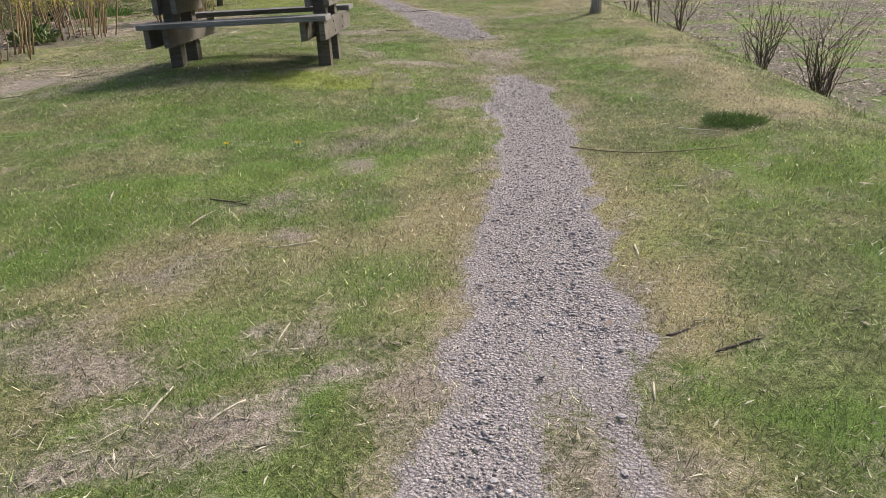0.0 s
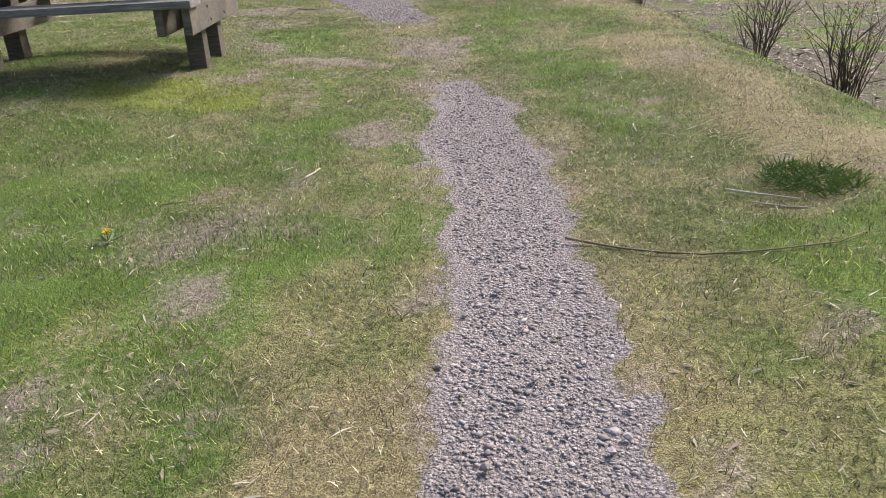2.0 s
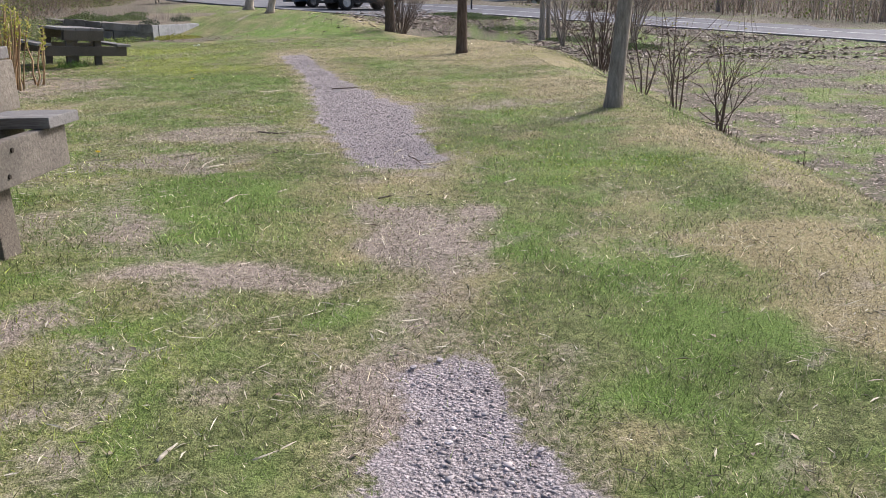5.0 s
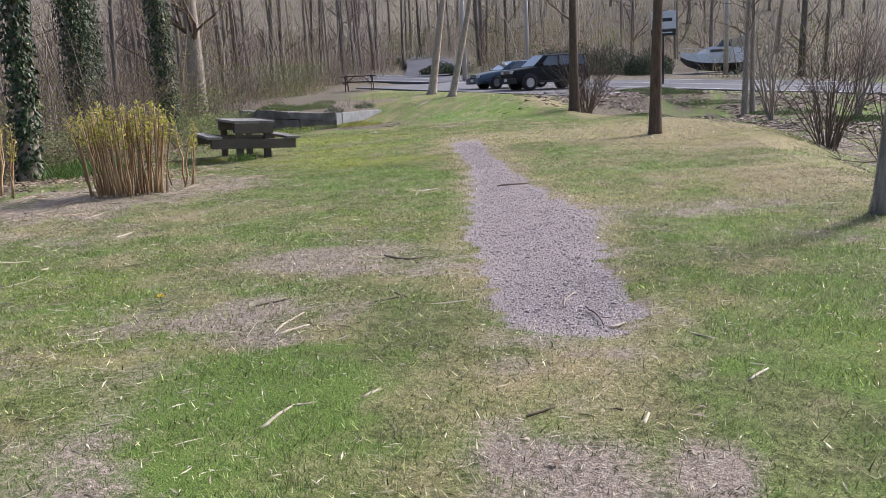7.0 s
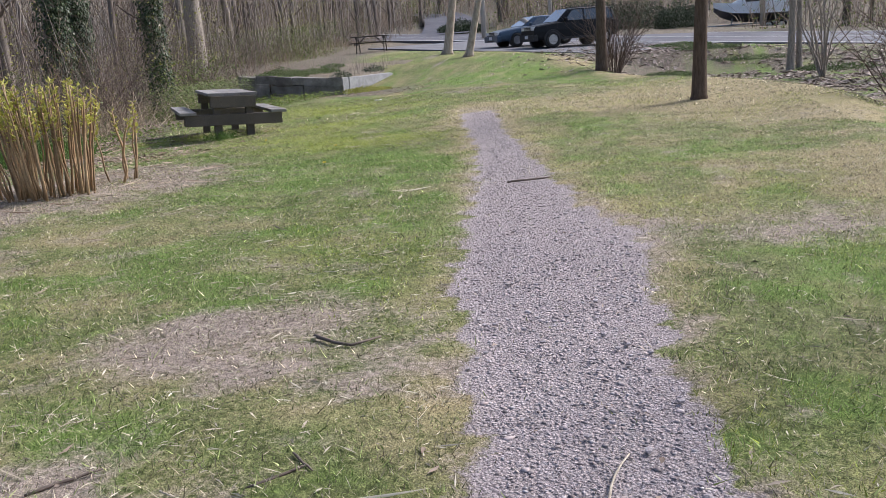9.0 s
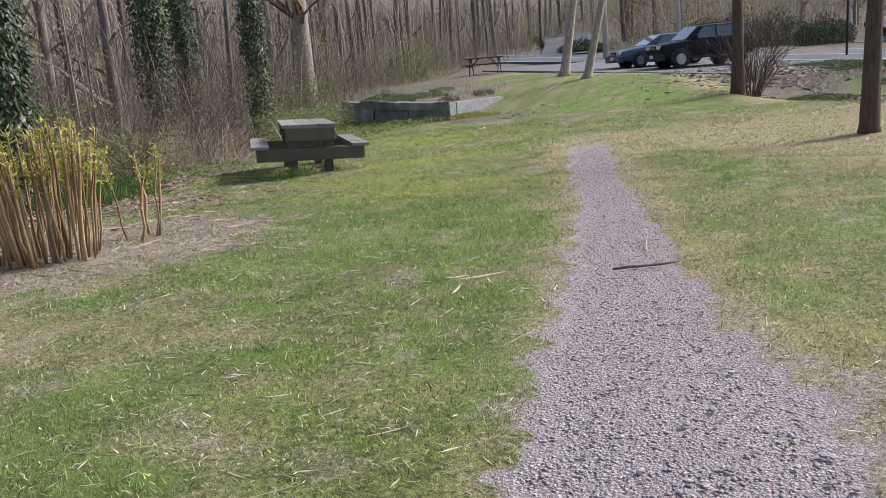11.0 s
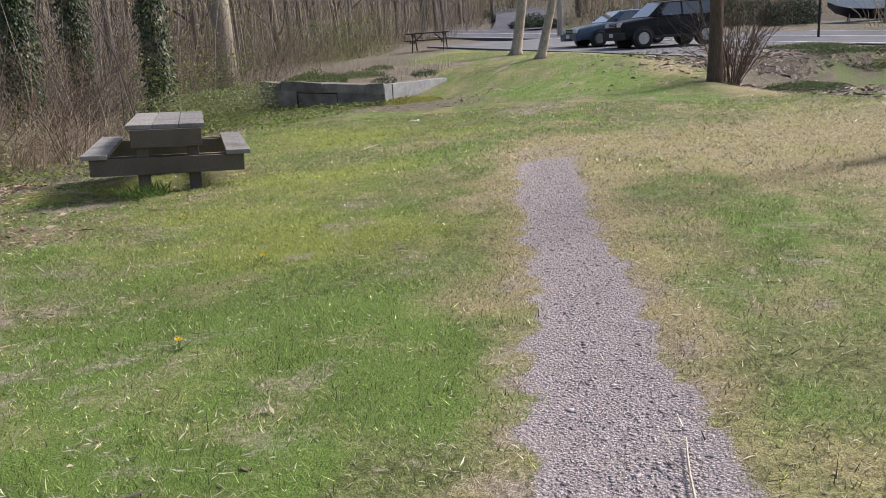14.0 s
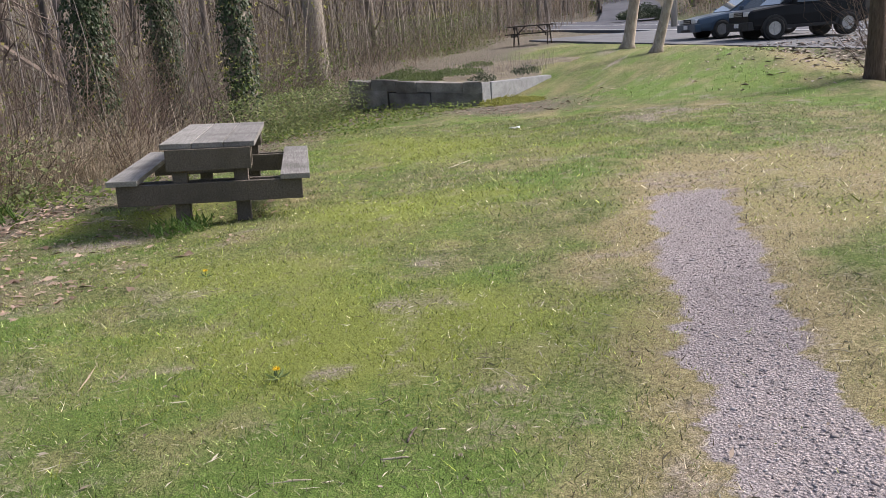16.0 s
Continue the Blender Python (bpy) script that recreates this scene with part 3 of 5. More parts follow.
# drive that climbs away on the far side of the road
def build_drive():
    sh = Shell()
    for i in range(30):
        px, py = -13.6 - 0.05 * i - 0.012 * i * i, 70.0 + i * 1.3
        for w in (-2.3, 2.3):
            x, y = px + w, py
            sh.v.append((x, y, zat(px, py) + 0.22))
        if i:
            a = len(sh.v) - 4
            sh.f.append((a, a + 1, a + 3, a + 2))
    me = sh.mesh("drive", M["asphalt"])
    tagged(new("road_drive", me), "asphalt driveway climbing away from the road", "driveway", kind="structure")


build_drive()


# ---- gravel of the path ----
def scatter(n, x0, x1, y0, y1):
    return rng.uniform(x0, x1, n), rng.uniform(y0, y1, n)


def stones(x, y, size, lift=-0.1):
    """Flattened, irregular eight-sided stones lying on the ground."""
    n = len(x)
    base = np.array([(1, 0, 0), (-1, 0, 0), (0, 1, 0), (0, -1, 0), (0, 0, 1), (0, 0, -1)], float)
    tri = np.array([(0, 2, 4), (2, 1, 4), (1, 3, 4), (3, 0, 4), (2, 0, 5), (1, 2, 5), (3, 1, 5), (0, 3, 5)])
    v = base[None] * rng.uniform(0.6, 1.2, (n, 6, 1)) + rng.normal(0, 0.16, (n, 6, 3))
    v = v * size[:, None, None] * np.stack([rng.uniform(0.8, 1.4, n), rng.uniform(0.6, 1.1, n), rng.uniform(0.22, 0.5, n)], -1)[:, None, :]
    a = rng.uniform(0, 6.283, n)
    c, s = np.cos(a)[:, None], np.sin(a)[:, None]
    out = np.stack([v[..., 0] * c - v[..., 1] * s + x[:, None], v[..., 0] * s + v[..., 1] * c + y[:, None], v[..., 2] + (land(x, y) - 0.012 + size * lift)[:, None]], -1)
    faces = (tri[None] + (np.arange(n) * 6)[:, None, None]).reshape(-1, 3)
    return out.reshape(-1, 3), faces


def stone_tints(n):
    t = rng.uniform(0, 1, (n, 1))
    warm = rng.uniform(0, 1, (n, 1))
    base = np.array([(0.27, 0.232, 0.232)]) * (1 - t) + np.array([(0.50, 0.445, 0.445)]) * t
    return base * (1 + (warm - 0.5) * np.array([(0.12, 0.0, -0.06)]))


def build_gravel():
    x, y = scatter(400000, -3.2, 1.3, 0.4, 25.2)
    g = zones(x, y)
    near = np.clip(1.25 - y / 26, 0.3, 1)
    keep = (rng.uniform(0, 1, len(x)) < (g[0] ** 1.5) * near * 0.7 + 0.10 * sstep(-0.35, 0.0, path_in(x, y)))
    x, y = x[keep], y[keep]
    size = rng.lognormal(math.log(0.0052), 0.5, len(x)).clip(0.0028, 0.019)
    v, f = stones(x, y, size)
    me = tint_mesh("gravel", v, f, np.repeat(stone_tints(len(x)), 6, axis=0), M["stone"])
    return tagged(new("gravel", me), "loose grey-purple crushed gravel of the footpath", "gravel", kind="stuff")


gravel = build_gravel()


# ---- grass ----
def build_grass(count, x0, x1, y0, y1, length, width, seed, name):
    global rng
    rng = np.random.default_rng(seed)
    x, y = scatter(count, x0, x1, y0, y1)
    gravel_, soil, dry, moss, leaf, lush = zones(x, y)
    clump = vnoise(x, y, 0.12, 13)
    tuft = vnoise(x, y, 0.045, 16)
    dens = np.clip((1 - gravel_) * (1 - 0.65 * np.clip(soil, 0, 1)) * (1 - 0.9 * leaf) * (0.2 + 0.75 * clump + 0.5 * sstep(0.4, 0.7, tuft)) * (0.75 + 0.5 * lush) * (1 - 0.4 * dry), 0, 1)
    keep = rng.uniform(0, 1, count) < dens
    x, y, dry, moss, lush, soil = x[keep], y[keep], dry[keep], moss[keep], lush[keep], soil[keep]
    n = len(x)
    z = land(x, y) - 0.012
    ln = length * rng.lognormal(-0.12, 0.4, n) * (0.75 + 0.7 * lush - 0.25 * dry - 0.4 * moss)
    a, lean = rng.uniform(0, 6.283, n), rng.uniform(0.25, 1.25, n)
    dx, dy = np.cos(a), np.sin(a)
    w = width * rng.uniform(0.6, 1.3, n)
    tip = np.stack([x + dx * ln * np.sin(lean), y + dy * ln * np.sin(lean), z + ln * np.cos(lean) + 0.006], -1)
    across = np.stack([-dy * w, dx * w, np.zeros(n)], -1) * 0.5
    root = np.stack([x, y, z], -1)
    v = np.stack([root - across, root + across, tip], 1).reshape(-1, 3)
    f = np.arange(n * 3).reshape(-1, 3)
    q = rng.uniform(0, 1, (n, 1))
    green = np.array([(0.115, 0.165, 0.045)]) * (1 - q) + np.array([(0.37, 0.42, 0.165)]) * q
    straw = np.array([(0.22, 0.19, 0.115)]) * (1 - q) + np.array([(0.58, 0.52, 0.37)]) * q
    deep = np.array([(0.095, 0.165, 0.042)]) * (1 - q) + np.array([(0.27, 0.37, 0.11)]) * q
    yellow = np.array([(0.20, 0.24, 0.02)]) * (1 - q) + np.array([(0.38, 0.42, 0.10)]) * q
    is_dry = (rng.uniform(0, 1, n) < np.clip(0.28 + 0.6 * dry + 0.45 * soil - 0.25 * lush, 0.04, 0.9))[:, None]
    is_deep = (rng.uniform(0, 1, n) < lush * 0.8)[:, None]
    is_moss = (rng.uniform(0, 1, n) < moss * 0.8)[:, None]
    c = np.where(is_moss, yellow, np.where(is_dry, straw, np.where(is_deep, deep, green)))
    c = c * (0.55 + 0.45 * vnoise(x, y, 0.07, 17) + 0.45 * vnoise(x, y, 0.2, 18))[:, None] * rng.lognormal(0.02, 0.45, (n, 1))
    me = tint_mesh(name, v, f, np.repeat(c, 3, axis=0), M["grass"])
    return tagged(new(name, me), "short patchy spring grass, green and straw-coloured", "grass", kind="stuff")


def build_thatch(count, x0, x1, y0, y1, length, width, seed):
    """Short flat-lying blades, moss tips and dead stalks close to the soil."""
    r = np.random.default_rng(seed)
    x, y = r.uniform(x0, x1, count), r.uniform(y0, y1, count)
    gravel_, soil, dry, moss, leaf, lush = zones(x, y)
    keep = r.uniform(0, 1, count) < (1 - 0.97 * gravel_) * (1 - 0.35 * np.clip(soil, 0, 1)) * (1 - 0.8 * leaf) * (0.4 + 0.8 * vnoise(x, y, 0.09, 14))
    x, y, soil, dry, moss, lush = (w[keep] for w in (x, y, soil, dry, moss, lush))
    n = len(x)
    a, ln, w = r.uniform(0, 6.283, n), length * r.lognormal(-0.1, 0.45, n), width * r.uniform(0.5, 1.4, n)
    rise = r.uniform(0.1, 0.8, n)
    z = land(x, y)
    root = np.stack([x, y, z + 0.002], -1)
    side = np.stack([-np.sin(a) * w, np.cos(a) * w, r.normal(0, 0.4, n) * w], -1) * 0.5
    tip = np.stack([x + np.cos(a) * ln, y + np.sin(a) * ln, z + 0.008 + ln * rise], -1)
    v = np.stack([root - side, root + side, tip], 1).reshape(-1, 3)
    q = r.uniform(0, 1, (n, 1)) ** 1.3
    green = np.array([(0.095, 0.14, 0.04)]) * (1 - q) + np.array([(0.40, 0.45, 0.18)]) * q
    straw = np.array([(0.17, 0.145, 0.09)]) * (1 - q) + np.array([(0.62, 0.56, 0.42)]) * q
    yellow = np.array([(0.19, 0.23, 0.02)]) * (1 - q) + np.array([(0.43, 0.47, 0.14)]) * q
    is_dry = (r.uniform(0, 1, n) < np.clip(0.34 + 0.55 * dry + 0.5 * soil - 0.25 * lush, 0.05, 0.92))[:, None]
    is_moss = (r.uniform(0, 1, n) < moss * 0.85)[:, None]
    c = np.where(is_moss, yellow, np.where(is_dry, straw, green))
    c = c * (0.55 + 0.45 * vnoise(x, y, 0.07, 17) + 0.45 * vnoise(x, y, 0.2, 18))[:, None] * r.lognormal(0.02, 0.45, (n, 1))
    me = tint_mesh("grass", v, np.arange(n * 3).reshape(-1, 3), np.repeat(c, 3, axis=0), M["grass"])
    tagged(new("grass", me), "low mat of short grass, moss and dead stalks", "grass", kind="stuff")


build_grass(480000, -4.2, 3.2, 0.9, 9.0, 0.025, 0.0027, 21, "grass")
build_grass(380000, -5.5, 4.0, 9.0, 17.5, 0.026, 0.0034, 22, "grass")
build_grass(260000, -9.0, 3.0, 17.5, 23.0, 0.024, 0.0037, 23, "grass")
build_grass(90000, -10.5, 5.0, 23.0, 31.0, 0.030, 0.007, 29, "grass")
build_thatch(460000, -4.2, 3.2, 0.9, 9.0, 0.019, 0.003, 26)
build_thatch(300000, -5.5, 4.0, 9.0, 17.5, 0.022, 0.0038, 27)
build_thatch(200000, -9.0, 3.0, 17.5, 23.0, 0.022, 0.0042, 28)
build_thatch(90000, -10.5, 5.0, 23.0, 31.0, 0.032, 0.009, 30)
build_grass(70000, -12.0, 8.0, 31.0, 46.0, 0.032, 0.011, 24, "grass")
build_grass(90000, 3.0, 14.0, 4.0, 30.0, 0.05, 0.009, 25, "grass")
rng = np.random.default_rng(31)


# ---- picnic tables of heavy timber ----
def timber_table(name, m, label, half, reach, stance, beams="wood", bolts=True):
    """Posts through two cross beams, planks along x; the origin on the ground at the middle."""
    t = thing(name, m, label, "picnic table", "heavy timber picnic tables")

    def plank(lo, hi, nm, mat="wood", parent=t, lab="", worn=0.008):
        return part(nm, Shell().box(lo, hi), M[mat], parent, lab, bevel=worn)
    for i in range(3):
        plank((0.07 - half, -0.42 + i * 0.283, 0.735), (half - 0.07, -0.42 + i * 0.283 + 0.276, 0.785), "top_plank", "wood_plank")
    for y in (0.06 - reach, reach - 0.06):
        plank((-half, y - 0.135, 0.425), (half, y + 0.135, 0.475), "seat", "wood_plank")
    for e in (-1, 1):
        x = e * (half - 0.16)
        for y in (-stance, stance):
            # legs take the darkened timber, as their faces stand in shade
            plank((x - 0.065, y - 0.065, -0.25), (x + 0.065, y + 0.065, 0.73), "leg", "wood_shaded")
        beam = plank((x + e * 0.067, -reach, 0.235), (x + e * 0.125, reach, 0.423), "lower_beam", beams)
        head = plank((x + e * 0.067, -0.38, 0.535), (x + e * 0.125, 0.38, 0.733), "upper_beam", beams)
        for b, z in ((beam, 0.33), (head, 0.63)) if bolts else ():
            for y in (-stance - 0.025, 0.025 - stance, stance - 0.025, stance + 0.025):
                q = Shell().tube([(x + e * 0.122, y, z + (0.05 if abs(y) > stance else -0.05)), (x + e * 0.131, y, z + (0.05 if abs(y) > stance else -0.05))], [0.011, 0.010], 8)
                part("bolt", q, M["bolt"], b, "rusty bolt head")
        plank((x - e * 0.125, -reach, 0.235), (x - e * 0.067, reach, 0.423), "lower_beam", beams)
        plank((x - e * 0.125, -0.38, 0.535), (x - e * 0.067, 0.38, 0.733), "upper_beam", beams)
    return t


T1 = (-1.98, 8.84)
timber_table("picnic_table", pose(T1[0], T1[1], zat(*T1) + 0.0, 0, -1.0, -4), "heavy weathered grey timber picnic table beside the path", 0.95, 0.71, 0.23)
T2 = (-6.86, 23.72)
# here the beams take the shaded tone too
timber_table("picnic_table", pose(T2[0], T2[1], -0.264, 2.95, 0, 125.0), "weathered grey timber picnic table standing in front of the woods", 1.14, 0.83, 0.275, "wood_shaded", False)


def trestle_table(m):
    t = thing("picnic_table", m, "dark brown A-frame picnic table at the wood's edge", "picnic table")
    for i in range(4):
        part("top_plank", Shell().box((-0.95, -0.36 + i * 0.182, 0.72), (0.95, -0.36 + i * 0.182 + 0.172, 0.76)), M["wood_dark"], t, bevel=0.006)
    for y in (-0.72, 0.72):
        for i in (-1, 1):
            part("seat_plank", Shell().box((-0.95, y + i * 0.068 - 0.064, 0.42), (0.95, y + i * 0.068 + 0.064, 0.46)), M["wood_dark"], t, bevel=0.006)
    for x in (-0.68, 0.68):
        part("cross_bar", Shell().box((x - 0.02, -0.8, 0.32), (x + 0.02, 0.8, 0.42)), M["wood_dark"], t)
        part("top_bar", Shell().box((x - 0.02, -0.33, 0.62), (x + 0.02, 0.33, 0.72)), M["wood_dark"], t)
        for e in (-1, 1):
            leg = Shell().box((-0.02, -0.05, 0), (0.02, 0.05, 0.83), pose(x + 0.041, e * 0.62, -0.02, e * 27))
            part("leg", leg, M["wood_dark"], t)
            part("brace", Shell().box((-0.02, -0.035, 0), (0.02, 0.035, 0.62), pose(x, 0.041 * e, 0.34, 0, -48 if x > 0 else 48)), M["wood_dark"], t)
    return t


T3 = (-12.1, 49.3)
trestle_table(pose(T3[0], T3[1], zat(*T3), 0, 0, 10))


# ---- trees ----
def limbs(sh, rnd, p, way, length, radius, depth, sides, out, gnarl=0.18, lift=0.12, forks=(2, 4)):
    """A limb with its forks; the ends are gathered in out."""
    pts, rad = [Vector(p)], [radius]
    way = Vector(way).normalized()
    n = 4 if depth > 1 else 3 if depth else 2
    for i in range(n):
        way = (way + Vector((rnd.gauss(0, gnarl), rnd.gauss(0, gnarl), rnd.gauss(0, gnarl) + lift * 0.5))).normalized()
        pts.append(pts[-1] + way * length / n)
        rad.append(radius * (1 - 0.75 * (i + 1) / n))
    sh.tube(pts, rad, sides, cap=False)
    if depth <= 0:
        out.append((pts[-1], way))
        return
    for _ in range(rnd.randint(*forks)):
        i = rnd.randint(1, n)
        turn = Vector((rnd.gauss(0, 1), rnd.gauss(0, 1), rnd.gauss(0.25, 0.6))).normalized()
        limbs(sh, rnd, pts[i], way * 0.6 + turn * 0.75, length * rnd.uniform(0.45, 0.72), rad[i] * 0.62 + 0.002, depth - 1, max(3, sides - 1), out, gnarl, lift, forks)


def tree(name, m, label, height, radius, seed, bark="bark", lean=(0, 0), branch_from=0.35, branches=14, depth=2, reach=0.3, buds=0, limb_sides=5, flare=1.5, bend=0.05, category="tree", group="", twig="twig", sides=10):
    rnd = random.Random(seed)
    t = thing(name, m, label, category, group)
    trunk, n = Shell(), 12
    pts, rad = [], []
    for i in range(n + 1):
        f = i / n
        pts.append(Vector((lean[0] * f * height + bend * math.sin(f * 5 + seed) * height * 0.1, lean[1] * f * height + bend * math.cos(f * 4 + seed * 2) * height * 0.1, f * height - 0.15)))
        rad.append(max(radius * (1 - 0.8 * f), 0.012) * (1 + (flare - 1) * math.exp(-f * height / 0.25)))
    pts.insert(1, pts[0].lerp(pts[1], 0.35))
    rad.insert(1, radius * 1.08)
    trunk.tube(pts, rad, sides)
    part("trunk", trunk, M[bark], t, smooth=True)
    crown, ends = Shell(), []
    for _ in range(branches):
        f = rnd.uniform(branch_from, 0.98)
        i = min(int(f * n) + 1, n)
        a = rnd.uniform(0, 6.283)
        limbs(crown, rnd, pts[i].lerp(pts[i + 1], rnd.random()) if i < n else pts[n], (math.cos(a), math.sin(a), rnd.uniform(0.3, 1.5)), height * reach * rnd.uniform(0.5, 1.1) * (1.25 - f * 0.7), rad[i] * 0.34, depth, limb_sides, ends)
    part("crown", crown, M[twig], t)
    if buds:
        leaves = Shell()
        for p, way in ends:
            for _ in range(buds):
                q = p - way * rnd.uniform(0, 0.4) + Vector((rnd.gauss(0, 0.08), rnd.gauss(0, 0.08), rnd.gauss(0, 0.08)))
                d = Vector((rnd.gauss(0, 1), rnd.gauss(0, 1), rnd.gauss(0, 1))).normalized()
                leaves.leaf(q, d, d.orthogonal().normalized(), rnd.uniform(0.03, 0.07), rnd.uniform(0.02, 0.045))
        part("leaves", leaves, M["bud"], t, "small fresh yellow-green leaves")
    return t


def at(x, y, rz=0.0, dz=0.0):
    return pose(x, y, zat(x, y) + dz, 0, 0, rz)


tree("tree", at(1.6, 24.2), "slender tree with brown bark on the lawn", 8.5, 0.125, 3, "bark_brown", (0.035, 0), 0.32, 13, 2, 0.28)
tree("tree", at(2.74, 14.4), "grey-barked tree standing at the lawn's edge", 9.0, 0.088, 5, "bark", (0.055, 0.02), 0.3, 12, 2, 0.3)
tree("tree", at(-0.38, 34.6), "brown tree trunk standing beside a bare bush", 9.0, 0.17, 8, "bark_brown", (0.02, 0), 0.28, 13, 2, 0.3, flare=1.3)
tree("birch", at(-7.2, 44.5), "pale leaning birch trunk by the parking bay", 11.0, 0.19, 9, "bark_pale", (0.19, 0), 0.42, 10, 2, 0.22, flare=1.9, group="pale birches")
tree("birch", at(-5.75, 42.0), "pale leaning birch trunk by the parking bay", 10.0, 0.15, 12, "bark_pale", (0.22, 0), 0.42, 10, 2, 0.22, flare=1.9, group="pale birches")
tree("tree", at(5.55, 38.5), "thin grey tree in the leafy hollow", 7.5, 0.12, 15, "bark", (0.03, 0), 0.3, 12, 2, 0.3)
tree("tree", at(5.9, 38.7), "thin grey tree in the leafy hollow", 7.0, 0.10, 16, "bark", (-0.02, 0), 0.3, 12, 2, 0.3)


def shrub(name, m, label, stems, height, spread, seed, mat="twig", thick=0.011, depth=1, buds=0, forks=(1, 3), group="", leaf="bud"):
    rnd = random.Random(seed)
    t = thing(name, m, label, "shrub", group)
    ends = []
    for _ in range(stems):
        a, r = rnd.uniform(0, 6.283), rnd.uniform(0, spread * 0.18)
        s = Shell()
        limbs(s, rnd, (math.cos(a) * r, math.sin(a) * r, -0.08), (math.cos(a) * spread * rnd.uniform(0.1, 0.75), math.sin(a) * spread * rnd.uniform(0.1, 0.75), 1.0), height * rnd.uniform(0.55, 1.05), thick * rnd.uniform(0.7, 1.4), depth, 5, ends, 0.10, 0.12, forks)
        part("stem", s, M[mat], t)
    if buds:
        leaves = Shell()
        for p, way in ends:
            for _ in range(buds):
                d = Vector((rnd.gauss(0, 1), rnd.gauss(0, 1), rnd.gauss(0, 1))).normalized()
                leaves.leaf(p - way * rnd.uniform(0, 0.3), d, d.orthogonal().normalized(), rnd.uniform(0.02, 0.045), rnd.uniform(0.012, 0.03))
        part("leaves", leaves, M[leaf], t, "tiny opening buds")
    return t


G = "bare shrubs along the ditch"
shrub("shrub", at(4.31, 9.1), "bare dark-stemmed shrub at the foot of the bank", 26, 0.95, 0.5, 41, "bark_brown", 0.0065, 1, 1, (2, 4), G)
shrub("shrub", at(4.18, 10.62), "bare dark-stemmed shrub at the foot of the bank", 20, 0.95, 0.5, 42, "bark_brown", 0.0065, 1, 1, (2, 4), G)
shrub("shrub", at(5.0, 17.3), "thin budding shrub in the ditch", 7, 1.7, 0.5, 43, "twig", 0.012, 2, 2, (2, 4), G)
shrub("shrub", at(5.1, 19.5), "thin budding shrub in the ditch", 6, 2.0, 0.45, 44, "twig", 0.014, 2, 2, (2, 4), G)
shrub("shrub", at(4.75, 20.6), "thin budding shrub in the ditch", 5, 1.9, 0.45, 45, "twig", 0.014, 2, 2, (2, 4), G)
shrub("shrub", at(4.65, 23.7), "large bare shrub with many spreading stems", 30, 2.1, 0.8, 46, "twig", 0.012, 2, 0, (2, 4), G)
shrub("shrub", at(0.0, 35.3), "large bare bush beside the tree trunk", 42, 2.3, 1.15, 47, "twig", 0.013, 2, 0, (2, 4))
shrub("shrub", at(5.9, 35.2), "multi-stemmed pale shrub in the hollow", 12, 3.4, 0.55, 48, "bark", 0.03, 2, 0, (2, 4), G)
shrub("shrub", at(7.9, 33.6), "multi-stemmed pale shrub in the hollow", 10, 3.2, 0.6, 49, "bark", 0.028, 2, 0, (2, 4), G)
for i in range(9):
    x, y = 4.3 + 0.35 * math.sin(i * 2.1), 11.4 + i * 0.62
    shrub("cut_stems", at(x, y), "cluster of short cut brown stems", 7, 0.26, 0.35, 60 + i, "bark_brown", 0.009, 0, 0, (1, 1), "short cut stems in the ditch")


def ivy_tree(m, label, height, radius, seed, cover=0.55, lean=(0, 0), bark="bark", leaves=2600, top=6.0):
    t = tree("ivy_tree", m, label, height, radius, seed, bark, lean, 0.45, 10, 2, 0.28, flare=1.35, group="ivy-covered trees", bend=0.02)
    rnd = random.Random(seed + 100)
    sh = Shell()
    for _ in range(leaves):
        z = top * rnd.random() ** 0.85
        a = rnd.gauss(-0.6, 1.0) if rnd.random() < 0.75 else rnd.uniform(0, 6.283)
        thick = radius * (1 - 0.6 * z / height) + rnd.uniform(0.01, 0.10) * cover * (0.8 + z * 0.25)
        p = Vector((lean[0] * z + math.cos(a) * thick, lean[1] * z + math.sin(a) * thick, z + 0.05))
        out = Vector((math.cos(a), math.sin(a), rnd.uniform(-0.9, 0.1))).normalized()
        along = (Vector((rnd.gauss(0, 0.5), rnd.gauss(0, 0.5), -1)) + out * 0.4).normalized()
        sh.leaf(p, along, along.cross(out).normalized(), rnd.uniform(0.06, 0.12), rnd.uniform(0.06, 0.11))
    part("ivy", sh, M["ivy"], t, "dark glossy ivy leaves")
    return t


ivy_tree(at(-13.9, 33.0), "large tree trunk clad in dark ivy", 14, 0.33, 71, 1.0)
ivy_tree(at(-14.3, 28.9), "large forked tree trunk thick with dark ivy", 13, 0.30, 72, 1.6, (0.02, 0.02), leaves=3600)
ivy_tree(at(-17.5, 34.3), "tree trunk overgrown with dark ivy", 13, 0.28, 73, 1.9, leaves=3600)
ivy_tree(at(-13.0, 23.6), "tree trunk overgrown with dark ivy", 12, 0.26, 74, 1.4, leaves=3200)
ivy_tree(at(-9.15, 20.0), "pale leaning trunk with ivy climbing it", 10, 0.19, 75, 0.7, (0.06, 0), "bark_pale", 1500, 4.5)
tree("tree", at(-16.8, 40.5), "broad forked grey tree behind the stone wall", 12, 0.42, 76, "bark", (0.03, 0), 0.15, 16, 2, 0.35, flare=1.3)


